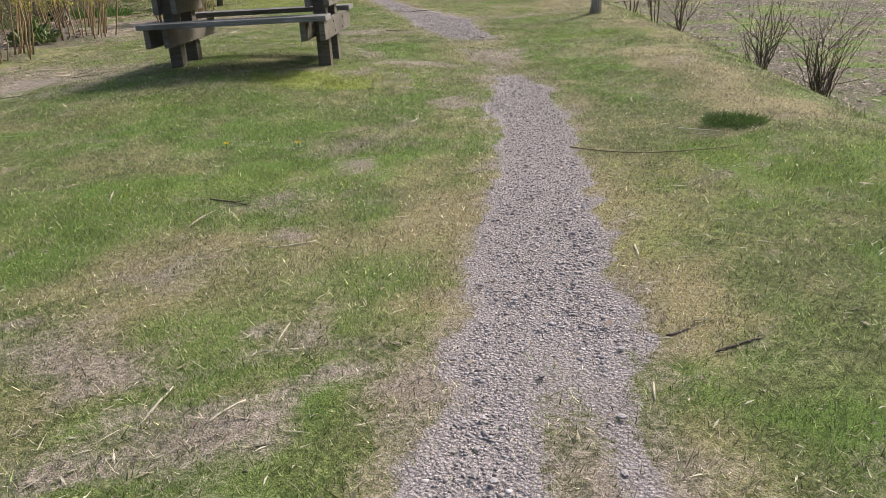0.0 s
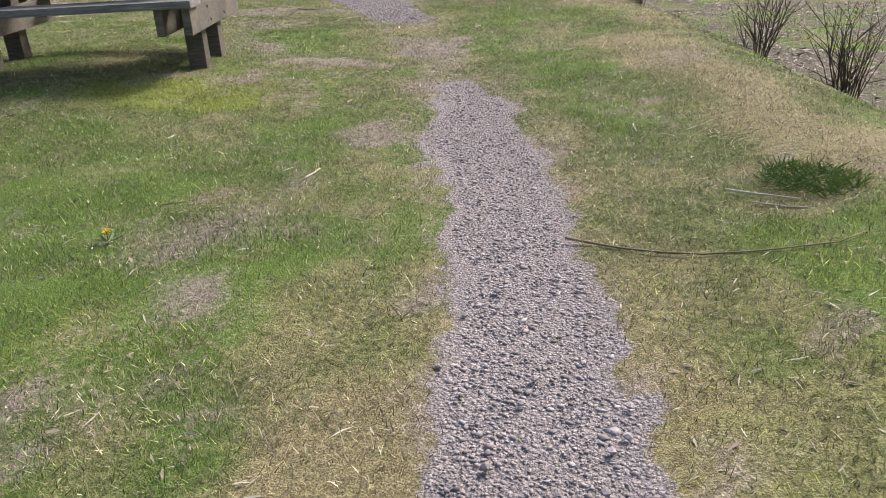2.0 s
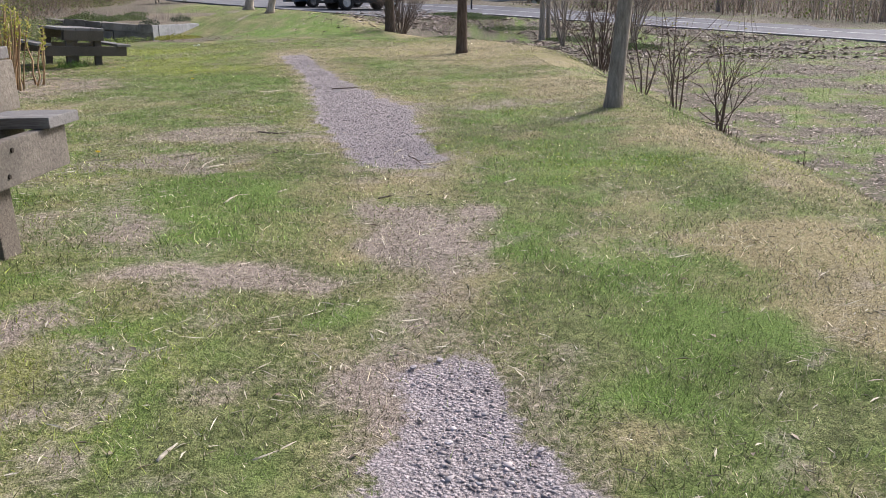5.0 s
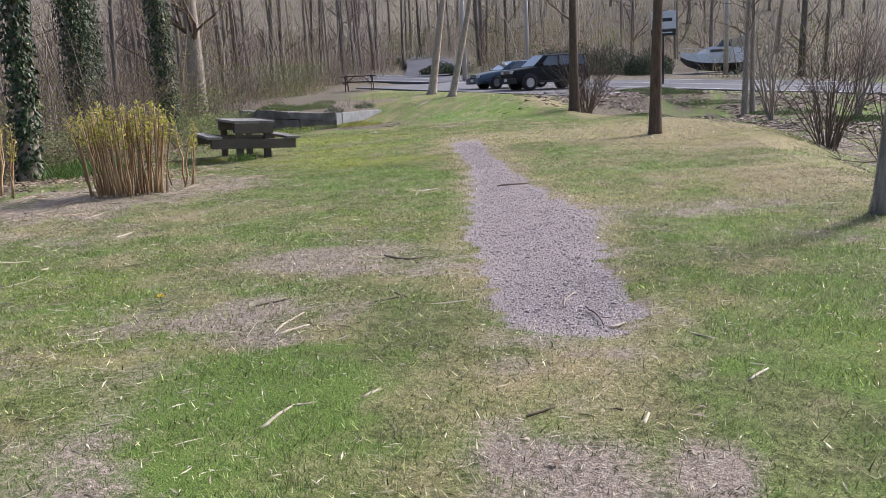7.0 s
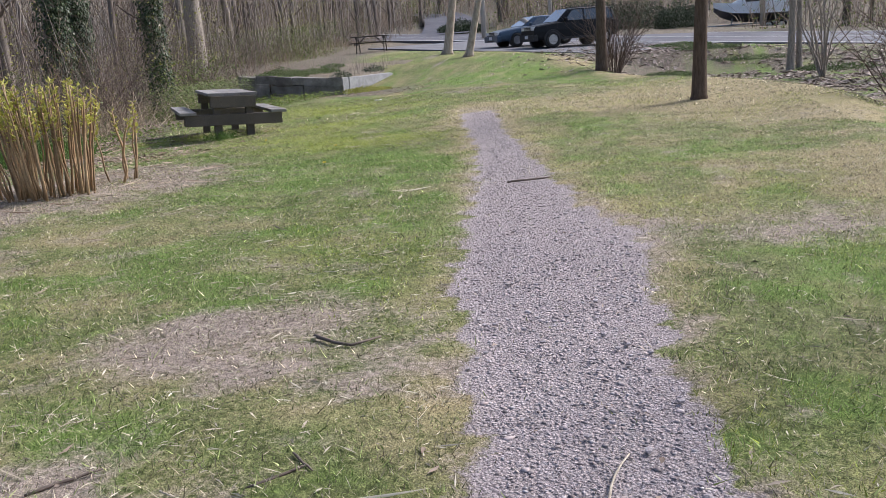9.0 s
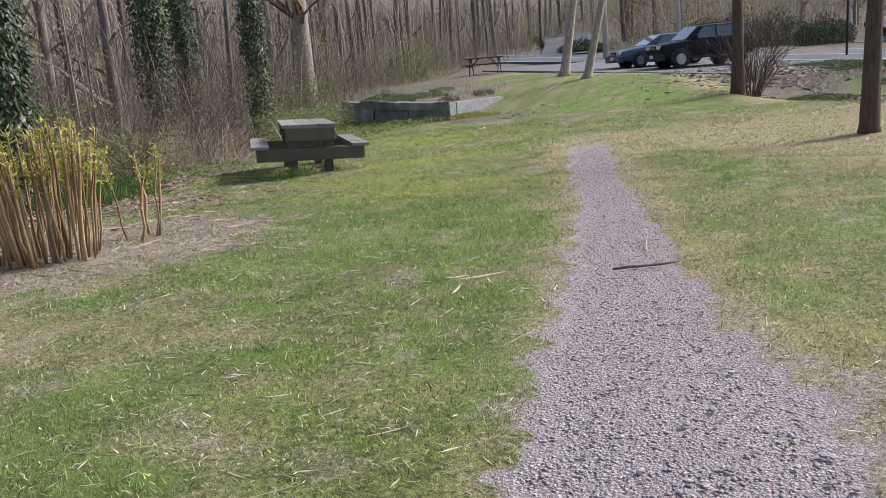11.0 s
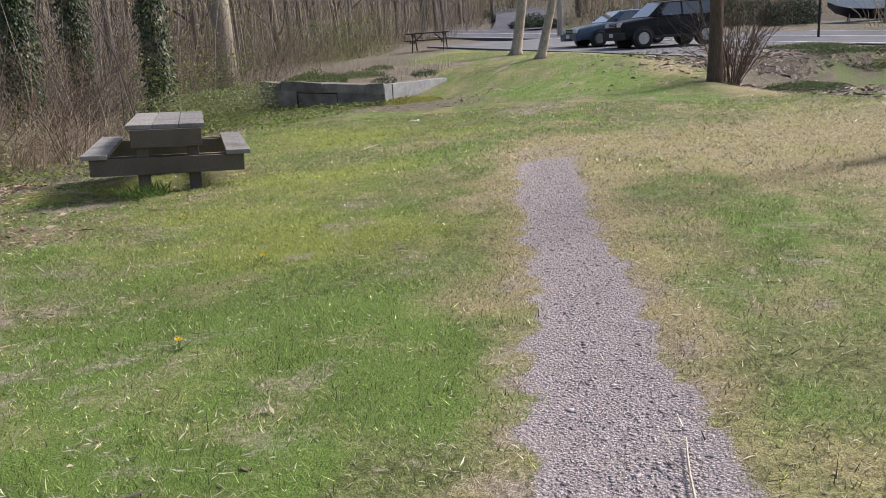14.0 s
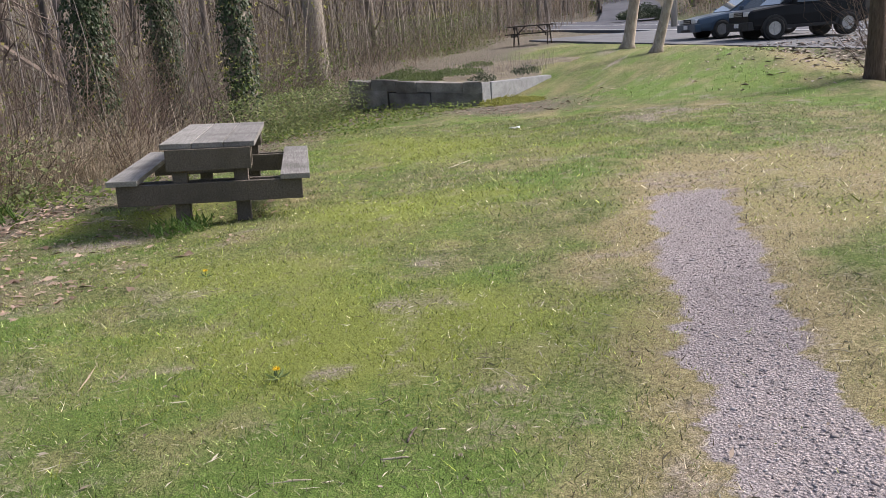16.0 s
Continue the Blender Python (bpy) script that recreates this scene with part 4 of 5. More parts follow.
E = "twiggy shrubs at the wood's edge"
for i, (x, y, h) in enumerate(((-9.7, 19.6, 1.5), (-10.4, 21.2, 1.9), (-9.9, 23.0, 1.4), (-11.2, 24.4, 2.2), (-10.9, 26.4, 1.5), (-12.3, 27.8, 2.0), (-12.0, 21.8, 2.6), (-8.9, 17.6, 1.5), (-8.6, 15.4, 1.3), (-14.2, 35.5, 2.2), (-16.0, 37.5, 2.6), (-15.2, 31.0, 2.4))):
    shrub("shrub", at(x, y), "bare tangled light-brown shrub at the wood's edge", 12, h, 1.25, 620 + i, "twig", 0.008, 2, 1, (3, 5), E)


# ---- cane clumps ----
def cane_clump(m, label, n, height, rx, ry, seed, lean=0.3):
    rnd = random.Random(seed)
    t = thing("cane_clump", m, label, "cane plant", "reddish cane clumps")
    leaves = Shell()
    for _ in range(n):
        a, r = rnd.uniform(0, 6.283), math.sqrt(rnd.random())
        x, y = math.cos(a) * r * rx, math.sin(a) * r * ry
        h = height * rnd.uniform(0.72, 1.05)
        way = Vector((math.cos(a) * r * lean + rnd.gauss(0, 0.05), math.sin(a) * r * lean + rnd.gauss(0, 0.05), 1)).normalized()
        pts = [Vector((x, y, -0.05)) + way * h * f + Vector((rnd.gauss(0, 0.012), rnd.gauss(0, 0.012), 0)) for f in (0, 0.25, 0.5, 0.75, 1)]
        w = rnd.uniform(0.008, 0.014)
        part("cane", Shell().tube(pts, [w * 1.15, w, w * 0.95, w * 0.85, w * 0.5], 6), M["cane"], t, smooth=True)
        for _ in range(rnd.randint(14, 22)):
            f = rnd.uniform(0.68, 1.02)
            p = pts[0].lerp(pts[-1], f)
            b = rnd.uniform(0, 6.283)
            along = Vector((math.cos(b), math.sin(b), rnd.uniform(0.1, 1.3))).normalized()
            leaves.leaf(p, along, along.cross(Vector((0, 0, 1))).normalized(), rnd.uniform(0.035, 0.085), rnd.uniform(0.018, 0.04))
    part("leaves", leaves, M["cane_leaf"], t, "fresh yellow-green leaves")
    return t


cane_clump(at(-5.2, 16.8), "dense clump of reddish canes with yellow-green leaves", 78, 1.12, 0.50, 0.38, 81, 0.15)
cane_clump(at(-4.92, 17.62), "few separate reddish canes with young leaves", 5, 1.0, 0.16, 0.16, 82, 0.1)
cane_clump(at(-6.3, 14.2), "sparse reddish canes with young leaves", 26, 0.95, 0.7, 0.6, 83, 0.2)
cane_clump(at(-7.2, 16.6), "sparse reddish canes with young leaves", 22, 0.9, 0.7, 0.6, 84, 0.2)
cane_clump(at(-6.4, 11.4), "sparse reddish canes with young leaves", 34, 1.2, 0.9, 0.8, 85, 0.2)


# ---- vehicles ----
def wheel(parent, x, y, z, r, w, side, spokes=6):
    """Tyre and alloy rim; side +1 or -1 is the outer face in y."""
    t = Shell()
    rings = []
    for q, o in ((0.62, -0.5), (0.93, -0.5), (1.0, -0.36), (1.0, 0.36), (0.93, 0.5), (0.64, 0.5), (0.62, 0.30)):
        rings.append([(x + r * q * math.cos(a), y + o * w * side, z + r * q * math.sin(a)) for a in [2 * math.pi * i / 24 for i in range(24)]])
    t.loft(rings, False)
    wh = part("tyre", t, M["rubber"], parent, smooth=True)
    rim = Shell()
    yo = y + 0.36 * w * side
    rings = [[(x + r * q * math.cos(a), yo + o * side, z + r * q * math.sin(a)) for a in [2 * math.pi * i / 24 for i in range(24)]] for q, o in ((0.66, 0.014), (0.58, 0.016), (0.56, -0.008), (0.05, -0.010))]
    rim.loft(rings, False)
    for i in range(spokes):
        rim.box((-r * 0.05, -0.012, 0.05), (r * 0.05, 0.012, r * 0.6), Matrix.Translation((x, yo + 0.01 * side, z)) @ Matrix.Rotation(2 * math.pi * i / spokes, 4, "Y"))
    rim.tube([(x, yo - 0.02 * side, z), (x, yo + 0.03 * side, z)], [r * 0.16, r * 0.14], 10)
    part("rim", rim, M["alloy"], wh, "silver alloy rim")
    return wh


def car(m, label, paint, spec):
    """A car whose nose points along -x. spec: stations (x, half width, sill, belt) for the body and a cabin outline."""
    c = thing("car", m, label, "car")
    sh = Shell()
    rings = []
    for x, hw, lo, hi in spec["body"]:
        mid = lo + (hi - lo) * 0.55
        rings.append([(x, -hw * 0.90, lo), (x, -hw, lo + 0.12), (x, -hw, mid), (x, -hw * 0.965, hi - 0.05), (x, -hw * 0.88, hi), (x, hw * 0.88, hi), (x, hw * 0.965, hi - 0.05), (x, hw, mid), (x, hw, lo + 0.12), (x, hw * 0.90, lo)])
    sh.loft(rings)
    part("body", sh, M[paint], c, smooth=False, bevel=0.012)
    cab = Shell()
    rings = []
    for x, hw, lo, hi in spec["cabin"]:
        rings.append([(x, -hw, lo), (x, -hw * 0.97, lo + (hi - lo) * 0.35), (x, -hw * 0.86, hi - 0.04), (x, -hw * 0.76, hi), (x, hw * 0.76, hi), (x, hw * 0.86, hi - 0.04), (x, hw * 0.97, lo + (hi - lo) * 0.35), (x, hw, lo)])
    cab.loft(rings)
    part("cabin", cab, M[paint], c, bevel=0.008)
    belt, roof = spec["belt"], spec["roof"]
    for side in (-1, 1):
        for (xa, xb, xc, xd) in spec["windows"]:
            w = Shell()
            y0, y1 = spec["cabin_hw"] * 1.004, spec["cabin_hw"] * 0.885
            pts = [(xa, y0 * side, belt + 0.03), (xb, y0 * side, belt + 0.03), (xc, y1 * side, roof - 0.09), (xd, y1 * side, roof - 0.09)]
            w.loft([pts, [(q[0], q[1] + 0.012 * side, q[2]) for q in pts]])
            part("window", w, M["glass"], c, "dark tinted side window")
        for x in spec["doors"]:
            part("door_seam", Shell().box((x - 0.006, side * spec["hw"] - 0.006, spec["sill"] + 0.1), (x + 0.006, side * spec["hw"] + 0.004, belt - 0.1)), M["trim"], c)
            part("door_handle", Shell().box((x - 0.24, side * spec["hw"] * 0.98 - 0.01, belt - 0.16), (x - 0.08, side * spec["hw"] * 0.98 + 0.03, belt - 0.13)), M[paint], c, bevel=0.006)
        part("sill_trim", Shell().box((spec["wheels"][0] + 0.42, side * spec["hw"] - 0.02, spec["sill"] - 0.01), (spec["wheels"][1] - 0.42, side * spec["hw"] + 0.012, spec["sill"] + 0.10)), M[spec["lower"]], c, bevel=0.008)
        part("mirror", Shell().box((spec["mirror"] - 0.06, side * (spec["hw"] + 0.02), belt), (spec["mirror"] + 0.06, side * (spec["hw"] + 0.20), belt + 0.15)), M[paint], c, bevel=0.03)
        part("headlight", Shell().box((spec["nose"] - 0.02, side * spec["hw"] * 0.60 - 0.17, spec["lamp"] - 0.075), (spec["nose"] + 0.24, side * spec["hw"] * 0.60 + 0.17, spec["lamp"] + 0.075), pose(0, 0, 0)), M["lamp_glass"], c, "clear headlight", bevel=0.025)
        for wx in spec["wheels"]:
            arch = Shell()
            n = 16
            r = spec["r"]
            ring = [[(wx + r * q * math.cos(math.pi * i / n), side * (spec["hw"] + o), spec["r"] + r * q * math.sin(math.pi * i / n)) for i in range(n + 1)] for q, o in ((1.10, -0.05), (1.10, 0.015), (1.26, 0.012), (1.28, -0.05))]
            arch.loft(ring, False)
            part("wheel_arch", arch, M[spec["lower"]], c)
            hole = Shell().tube([(wx, side * (spec["hw"] - 0.22), r), (wx, side * (spec["hw"] + 0.004), r)], [r * 1.11, r * 1.11], 24)
            part("wheel_well", hole, M["trim"], c)
            wheel(c, wx, side * (spec["hw"] - 0.06), r, r, 0.22, side, spec["spokes"])
    w = Shell()
    (xa, za, ya), (xb, zb, yb) = spec["screen"]
    pts = [(xa, -ya, za), (xa, ya, za), (xb, yb, zb), (xb, -yb, zb)]
    w.loft([pts, [(q[0] - 0.012, q[1], q[2] + 0.012) for q in pts]])
    part("windscreen", w, M["glass"], c, "sloping windscreen")
    nose, hw = spec["nose"], spec["hw"]
    g = part("grille", Shell().box((nose - 0.025, -hw * 0.36, spec["lamp"] - 0.09), (nose + 0.1, hw * 0.36, spec["lamp"] + 0.08)), M["trim"], c, bevel=0.01)
    for i in range(spec["bars"]):
        z = spec["lamp"] - 0.06 + i * 0.055
        part("grille_bar", Shell().box((nose - 0.04, -hw * 0.34, z), (nose - 0.02, hw * 0.34, z + 0.026)), M["chrome"], g, "chrome bar")
    b = part("bumper", Shell().box((nose - 0.07, -hw * 0.93, spec["sill"] - 0.02), (nose + 0.16, hw * 0.93, spec["sill"] + 0.27)), M[spec["bumper"]], c, bevel=0.05)
    part("number_plate", Shell().box((nose - 0.085, -0.16, spec["sill"] + 0.10), (nose - 0.068, 0.16, spec["sill"] + 0.24)), M["plate"], b, "white number plate")
    part("lower_grille", Shell().box((nose - 0.082, -hw * 0.45, spec["sill"] - 0.0), (nose - 0.06, hw * 0.45, spec["sill"] + 0.08)), M["trim"], b)
    if spec.get("rails"):
        for y in (-0.55, 0.55):
            part("roof_rail", Shell().tube([(spec["rails"][0], y, roof - 0.01), (spec["rails"][0] + 0.15, y, roof + 0.045), (spec["rails"][1] - 0.15, y, roof + 0.045), (spec["rails"][1], y, roof - 0.01)], [0.016] * 4, 6), M["trim"], c)
    return c


SUV = dict(hw=0.89, sill=0.34, belt=1.12, roof=1.70, nose=-0.86, lamp=0.88, r=0.355, wheels=(0.0, 2.62), spokes=6, mirror=0.62, bars=3, lower="trim", bumper="trim", cabin_hw=0.845, doors=(1.62, 2.35), rails=(1.15, 2.95),
           windows=((0.62, 1.58, 1.58, 1.08), (1.66, 2.40, 2.36, 1.66), (2.50, 3.12, 2.98, 2.46)), screen=((0.28, 1.13, 0.72), (0.92, 1.66, 0.60)),
           body=((-0.86, 0.74, 0.42, 0.92), (-0.72, 0.84, 0.36, 0.99), (-0.3, 0.885, 0.34, 1.05), (0.3, 0.89, 0.34, 1.12), (1.5, 0.89, 0.34, 1.13), (2.7, 0.89, 0.34, 1.14), (3.25, 0.87, 0.38, 1.13), (3.45, 0.80, 0.46, 1.08)),
           cabin=((0.26, 0.80, 1.10, 1.13), (0.94, 0.835, 1.10, 1.66), (1.35, 0.845, 1.10, 1.70), (2.6, 0.845, 1.10, 1.70), (3.12, 0.83, 1.10, 1.66), (3.38, 0.80, 1.10, 1.14)))
SEDAN = dict(hw=0.87, sill=0.28, belt=0.93, roof=1.40, nose=-0.95, lamp=0.66, r=0.315, wheels=(0.0, 2.67), spokes=7, mirror=0.72, bars=2, lower="blue_paint", bumper="blue_paint", cabin_hw=0.80, doors=(1.72, 2.5),
             windows=((0.78, 1.66, 1.64, 1.28), (1.74, 2.52, 2.28, 1.72)), screen=((0.40, 0.94, 0.70), (1.12, 1.36, 0.58)),
             body=((-0.95, 0.66, 0.34, 0.66), (-0.82, 0.78, 0.30, 0.74), (-0.4, 0.86, 0.28, 0.82), (0.4, 0.87, 0.28, 0.93), (1.5, 0.87, 0.28, 0.94), (2.8, 0.87, 0.28, 0.96), (3.5, 0.84, 0.32, 0.95), (3.75, 0.76, 0.40, 0.86)),
             cabin=((0.38, 0.74, 0.91, 0.94), (1.14, 0.78, 0.91, 1.36), (1.5, 0.80, 0.91, 1.40), (2.2, 0.80, 0.91, 1.39), (2.75, 0.78, 0.91, 1.22), (3.2, 0.74, 0.91, 0.95)))


def parked(s, n, label, paint, spec, heading):
    x, y = road_xy(s, n)
    car(pose(x, y, float(road_z(s)) + 0.028, 0, 0, heading) @ Matrix.Scale(0.93, 4), label, paint, spec)


parked(24.9, -4.3, "black sport utility car parked beside the lawn", "black_paint", SUV, 31.0)
parked(27.49, -4.08, "grey-blue saloon car parked beside the black car", "blue_paint", SEDAN, 33.0)


# ---- boat on its trailer, pole, sign ----
def boat(m):
    b = thing("motorboat", m, "white and dark blue cabin motorboat on a trailer", "boat")
    sh, dk = Shell(), Shell()
    top, low = [], []
    for x, hw, keel, sheer in ((-3.6, 0.05, 1.55, 2.15), (-3.0, 0.55, 1.15, 2.08), (-2.0, 0.98, 0.85, 1.98), (-0.5, 1.2, 0.72, 1.90), (1.5, 1.22, 0.70, 1.85), (3.0, 1.15, 0.72, 1.82)):
        chine = keel + (sheer - keel) * 0.47
        top.append([(x * 0.74, -hw, chine), (x * 0.74, -hw * 0.95, sheer), (x * 0.74, hw * 0.95, sheer), (x * 0.74, hw, chine)])
        low.append([(x * 0.74 + 0.02, -hw * 0.97, chine), (x * 0.74 + 0.02, hw * 0.97, chine), (x * 0.74 + 0.02, 0.02, keel), (x * 0.74 + 0.02, -0.02, keel)])
    part("hull", sh.loft(top), M["hull"], b, "white upper hull")
    part("keel", dk.loft(low), M["hull_dark"], b, "dark blue lower hull")
    cab = Shell().loft([[(x, -w, 1.85), (x, -w * 0.85, h), (x, w * 0.85, h), (x, w, 1.85)] for x, w, h in ((-1.6, 0.5, 1.98), (-0.9, 0.8, 2.35), (-0.2, 0.9, 2.45), (1.9, 0.95, 2.35))])
    part("cabin", cab, M["hull"], b)
    scr = Shell().loft([[(x, -w, 2.36), (x + 0.3, -w * 0.85, h), (x + 0.3, w * 0.85, h), (x, w, 2.36)] for x, w, h in ((-0.6, 0.7, 2.42), (-0.25, 0.82, 2.78), (0.7, 0.86, 2.82))])
    part("windscreen", scr, M["glass"], b, "dark wrap-around windscreen")
    for side in (-1, 1):
        part("porthole", Shell().box((-0.7, side * 0.86, 2.02), (0.5, side * 0.93, 2.2)), M["glass"], b)
    part("canopy", Shell().loft([[(x, -0.9, 2.3), (x, -0.8, h), (x, 0.8, h), (x, 0.9, 2.3)] for x, h in ((0.7, 2.85), (1.3, 3.0), (2.0, 2.95), (2.2, 2.4))]), M["canvas"], b, "beige canvas canopy", bevel=0.03)
    rail = Shell()
    for side in (-1, 1):
        rail.tube([(-2.65, 0.05 * side, 2.42), (-1.95, 0.68 * side, 2.36), (-0.75, 1.05 * side, 2.3)], [0.016] * 3, 6)
        for x, y in ((-2.2, 0.5), (-1.6, 0.85), (-0.9, 1.02)):
            rail.tube([(x, y * side, 1.95), (x, y * side, 2.35)], [0.012] * 2, 5)
    part("bow_rail", rail, M["chrome"], b)
    return b


def boat_trailer(m):
    t = thing("boat_trailer", m, "grey steel boat trailer under the motorboat", "trailer")
    f = Shell()
    for y in (-0.75, 0.75):
        f.tube([(-3.6, 0, 0.5), (-1.8, y * 0.8, 0.52), (0, y, 0.54), (2.2, y, 0.54)], [0.05] * 4, 6)
    for x in (-1.5, 0.0, 1.2, 2.1):
        f.box((x - 0.04, -0.85, 0.5), (x + 0.04, 0.85, 0.6))
        for y in (-0.55, 0.55):
            f.box((x - 0.03, y - 0.03, 0.55), (x + 0.03, y + 0.03, 0.95))
    part("frame", f, M["metal_grey"], t)
    for x in (0.7, 1.5):
        for side in (-1, 1):
            wheel(t, x, side * 0.95, 0.34, 0.34, 0.2, side, 5)
    part("jack", Shell().tube([(-3.4, 0, 0.02), (-3.4, 0, 0.75)], [0.03, 0.03], 6), M["metal_grey"], t)
    return t


BOAT = (8.6, 68.0)
BZ = zat(*BOAT) - 0.40
boat_trailer(pose(BOAT[0], BOAT[1], BZ, 0, 0, -4))
boat(pose(BOAT[0], BOAT[1], BZ - 0.10, 0, 0, -4))


def pole(name, x, y, h, r, label, lean=0.0):
    t = thing(name, at(x, y), label, "pole")
    part("shaft", Shell().tube([(0, 0, -0.3), (lean * h * 0.5, 0, h * 0.5), (lean * h, 0, h)], [r, r * 0.9, r * 0.8], 12), M["pole"], t, smooth=True)
    part("cross_arm", Shell().box((-0.9, -0.06, h - 0.6), (0.9, 0.06, h - 0.48)), M["wood_dark"], t)
    return t


pole("utility_pole", 8.75, 66.2, 9.5, 0.17, "pale weathered wooden utility pole by the road")
pole("utility_pole", -8.2, 60.0, 9.5, 0.16, "pale weathered wooden utility pole by the road")
pole("utility_pole", -4.4, 63.0, 9.5, 0.14, "pale weathered wooden utility pole by the road")
SIGN = (3.55, 50.4)
sign = thing("sign_post", at(*SIGN), "dark sign with white boards on a post", "sign")
part("post", Shell().tube([(0, 0, -0.3), (0, 0, 3.65)], [0.05, 0.05], 8), M["sign_dark"], sign)
for z, mat, h in ((2.42, "sign_dark", 0.3), (2.76, "sign_white", 0.85)):
    bd = part("board", Shell().box((-0.6, -0.05, z), (0.6, -0.01, z + h)), M[mat], sign, bevel=0.01)
    part("lettering_bar", Shell().box((-0.45, -0.056, z + h * 0.4), (0.42, -0.051, z + h * 0.6)), M["sign_white" if mat == "sign_dark" else "sign_dark"], bd)


# ---- low stone wall and bed ----
def stone_wall():
    t = thing("stone_wall", Matrix.Identity(4), "low dark granite retaining wall of the planting bed", "wall", kind="structure")
    rnd = random.Random(5)
    a, b, c = Vector((-12.6, 35.65, 0)), Vector((-9.1, 36.4, 0)), Vector((-8.05, 39.0, 0))
    top_a, top_b, top_c = 0.46, 0.16, 0.13

    def stone(p, q, z0, z1, mat, slope, thick=0.34):
        d = (q - p)
        m = Matrix.Translation((p.x, p.y, 0)) @ Matrix.Rotation(math.atan2(d.y, d.x), 4, "Z")
        sh = Shell().box((0.012, rnd.uniform(-0.03, 0.03), z0), (d.length - 0.012, thick, z1), m)
        for i, v in enumerate(sh.v):
            along = (Vector((v[0], v[1], 0)) - p).dot(d) / d.length_squared - 0.5
            sh.v[i] = (v[0] + rnd.gauss(0, 0.014), v[1] + rnd.gauss(0, 0.014), v[2] + rnd.gauss(0, 0.012) + along * slope * d.length)
        part("stone", sh, M[mat], t, bevel=0.02)
    for low, high, cuts in ((-0.75, -0.29, (0, 0.3, 0.62, 1)), (-0.29, 0.0, (0, 0.17, 0.36, 0.52, 0.86, 1))):
        for u, v in zip(cuts[:-1], cuts[1:]):
            mid = top_a + (top_b - top_a) * (u + v) / 2
            stone(a.lerp(b, u), a.lerp(b, v), mid + low, mid + high + rnd.uniform(-0.02, 0.02), "wall_stone", (top_b - top_a) / (b - a).length)
    for u, v in zip((0, 0.12, 0.55), (0.12, 0.55, 1)):
        p, q = b.lerp(c, u), b.lerp(c, v)
        mid = top_b + (top_c - top_b) * (u + v) / 2
        stone(p, q, mid - 0.6, mid, "kerb_stone", (top_c - top_b) / (c - b).length, 0.2)
    # soil that the wall holds back
    sh = Shell()
    n = 10
    for i in range(n + 1):
        for j in range(n + 1):
            u, v = i / n, j / n
            p = a.lerp(b, u)
            q = Vector((-12.6, 42.5, 0)).lerp(c + Vector((0.0, 3.2, 0)), u)
            r = (p + Vector((0, 0.25, 0))).lerp(q, v)
            top = (top_a + (top_b - top_a) * u - 0.06) * (1 - v) + (zat(r.x, r.y) + 0.02) * v
            sh.v.append((r.x, r.y, max(top, zat(r.x, r.y) + 0.01 * (1 - v) - 0.05 * v) + 0.03 * rnd.random()))
    for i in range(n):
        for j in range(n):
            k = i * (n + 1) + j
            sh.f.append((k, k + n + 1, k + n + 2, k + 1))
    tagged(new("ground_bed", sh.mesh("ground_bed", M["bed"], True)), "leafy soil of the raised planting bed", "ground", kind="structure")


M["bed"] = plain("leafy_bed_soil", (0.13, 0.105, 0.075), (0.27, 0.23, 0.16), 4, 0.95, 0.03, fine=30)
stone_wall()


M["tuft"] = plain("dark_grass", (0.08, 0.16, 0.035), (0.16, 0.26, 0.06), 8, 0.7, 0, vary=0.5, island=True, trans=0.4)


def low_plants(m, label, n, h, spread, seed, leaf="shrub_green", size=0.06, name="low_plant"):
    rnd = random.Random(seed)
    t = thing(name, m, label, "plant", "low green plants")
    sh = Shell()
    for _ in range(n):
        a, r = rnd.uniform(0, 6.283), spread * math.sqrt(rnd.random())
        p = Vector((math.cos(a) * r, math.sin(a) * r, rnd.uniform(0, h) * (1 - 0.6 * r / spread)))
        d = Vector((rnd.gauss(0, 1), rnd.gauss(0, 1), rnd.uniform(0.1, 1.6))).normalized()
        sh.leaf(p, d, d.orthogonal().normalized(), size * rnd.uniform(0.6, 1.5), size * rnd.uniform(0.3, 0.6) * (0.25 if leaf == 'tuft' else 1))
    part("leaves", sh, M[leaf], t)
    return t


low_plants(at(-12.0, 38.0, 0, 0.35), "green weeds growing in the raised bed", 2400, 0.5, 1.0, 91, "shrub_green", 0.07)
low_plants(at(-10.9, 38.9, 0, 0.3), "green weeds growing in the raised bed", 1200, 0.3, 0.8, 92, "shrub_green", 0.06)
low_plants(at(-9.6, 37.7, 0, 0.32), "dark green low plant in the raised bed", 400, 0.35, 0.4, 93, "ivy", 0.06)
low_plants(at(-8.6, 38.4, 0, 0.3), "dark green low plant in the raised bed", 300, 0.3, 0.4, 94, "ivy", 0.06)
low_plants(at(-11.3, 41.5, 0, 0.05), "green weeds growing in the raised bed", 600, 0.2, 0.5, 95, "shrub_green", 0.06)
low_plants(at(-7.9, 35.4), "yellow-green weeds below the stone wall", 1400, 0.22, 0.8, 96, "bud", 0.06)
low_plants(at(-8.4, 21.0), "green blades at the wood's edge", 350, 0.15, 0.6, 97, "tuft", 0.2)
low_plants(at(-7.9, 19.6), "green blades at the wood's edge", 350, 0.15, 0.6, 98, "tuft", 0.2)
low_plants(at(-9.8, 22.6), "green blades at the wood's edge", 350, 0.15, 0.7, 99, "tuft", 0.2)
low_plants(at(-6.6, 13.4), "green weeds below the canes", 240, 0.3, 0.35, 100, "shrub_green", 0.14)
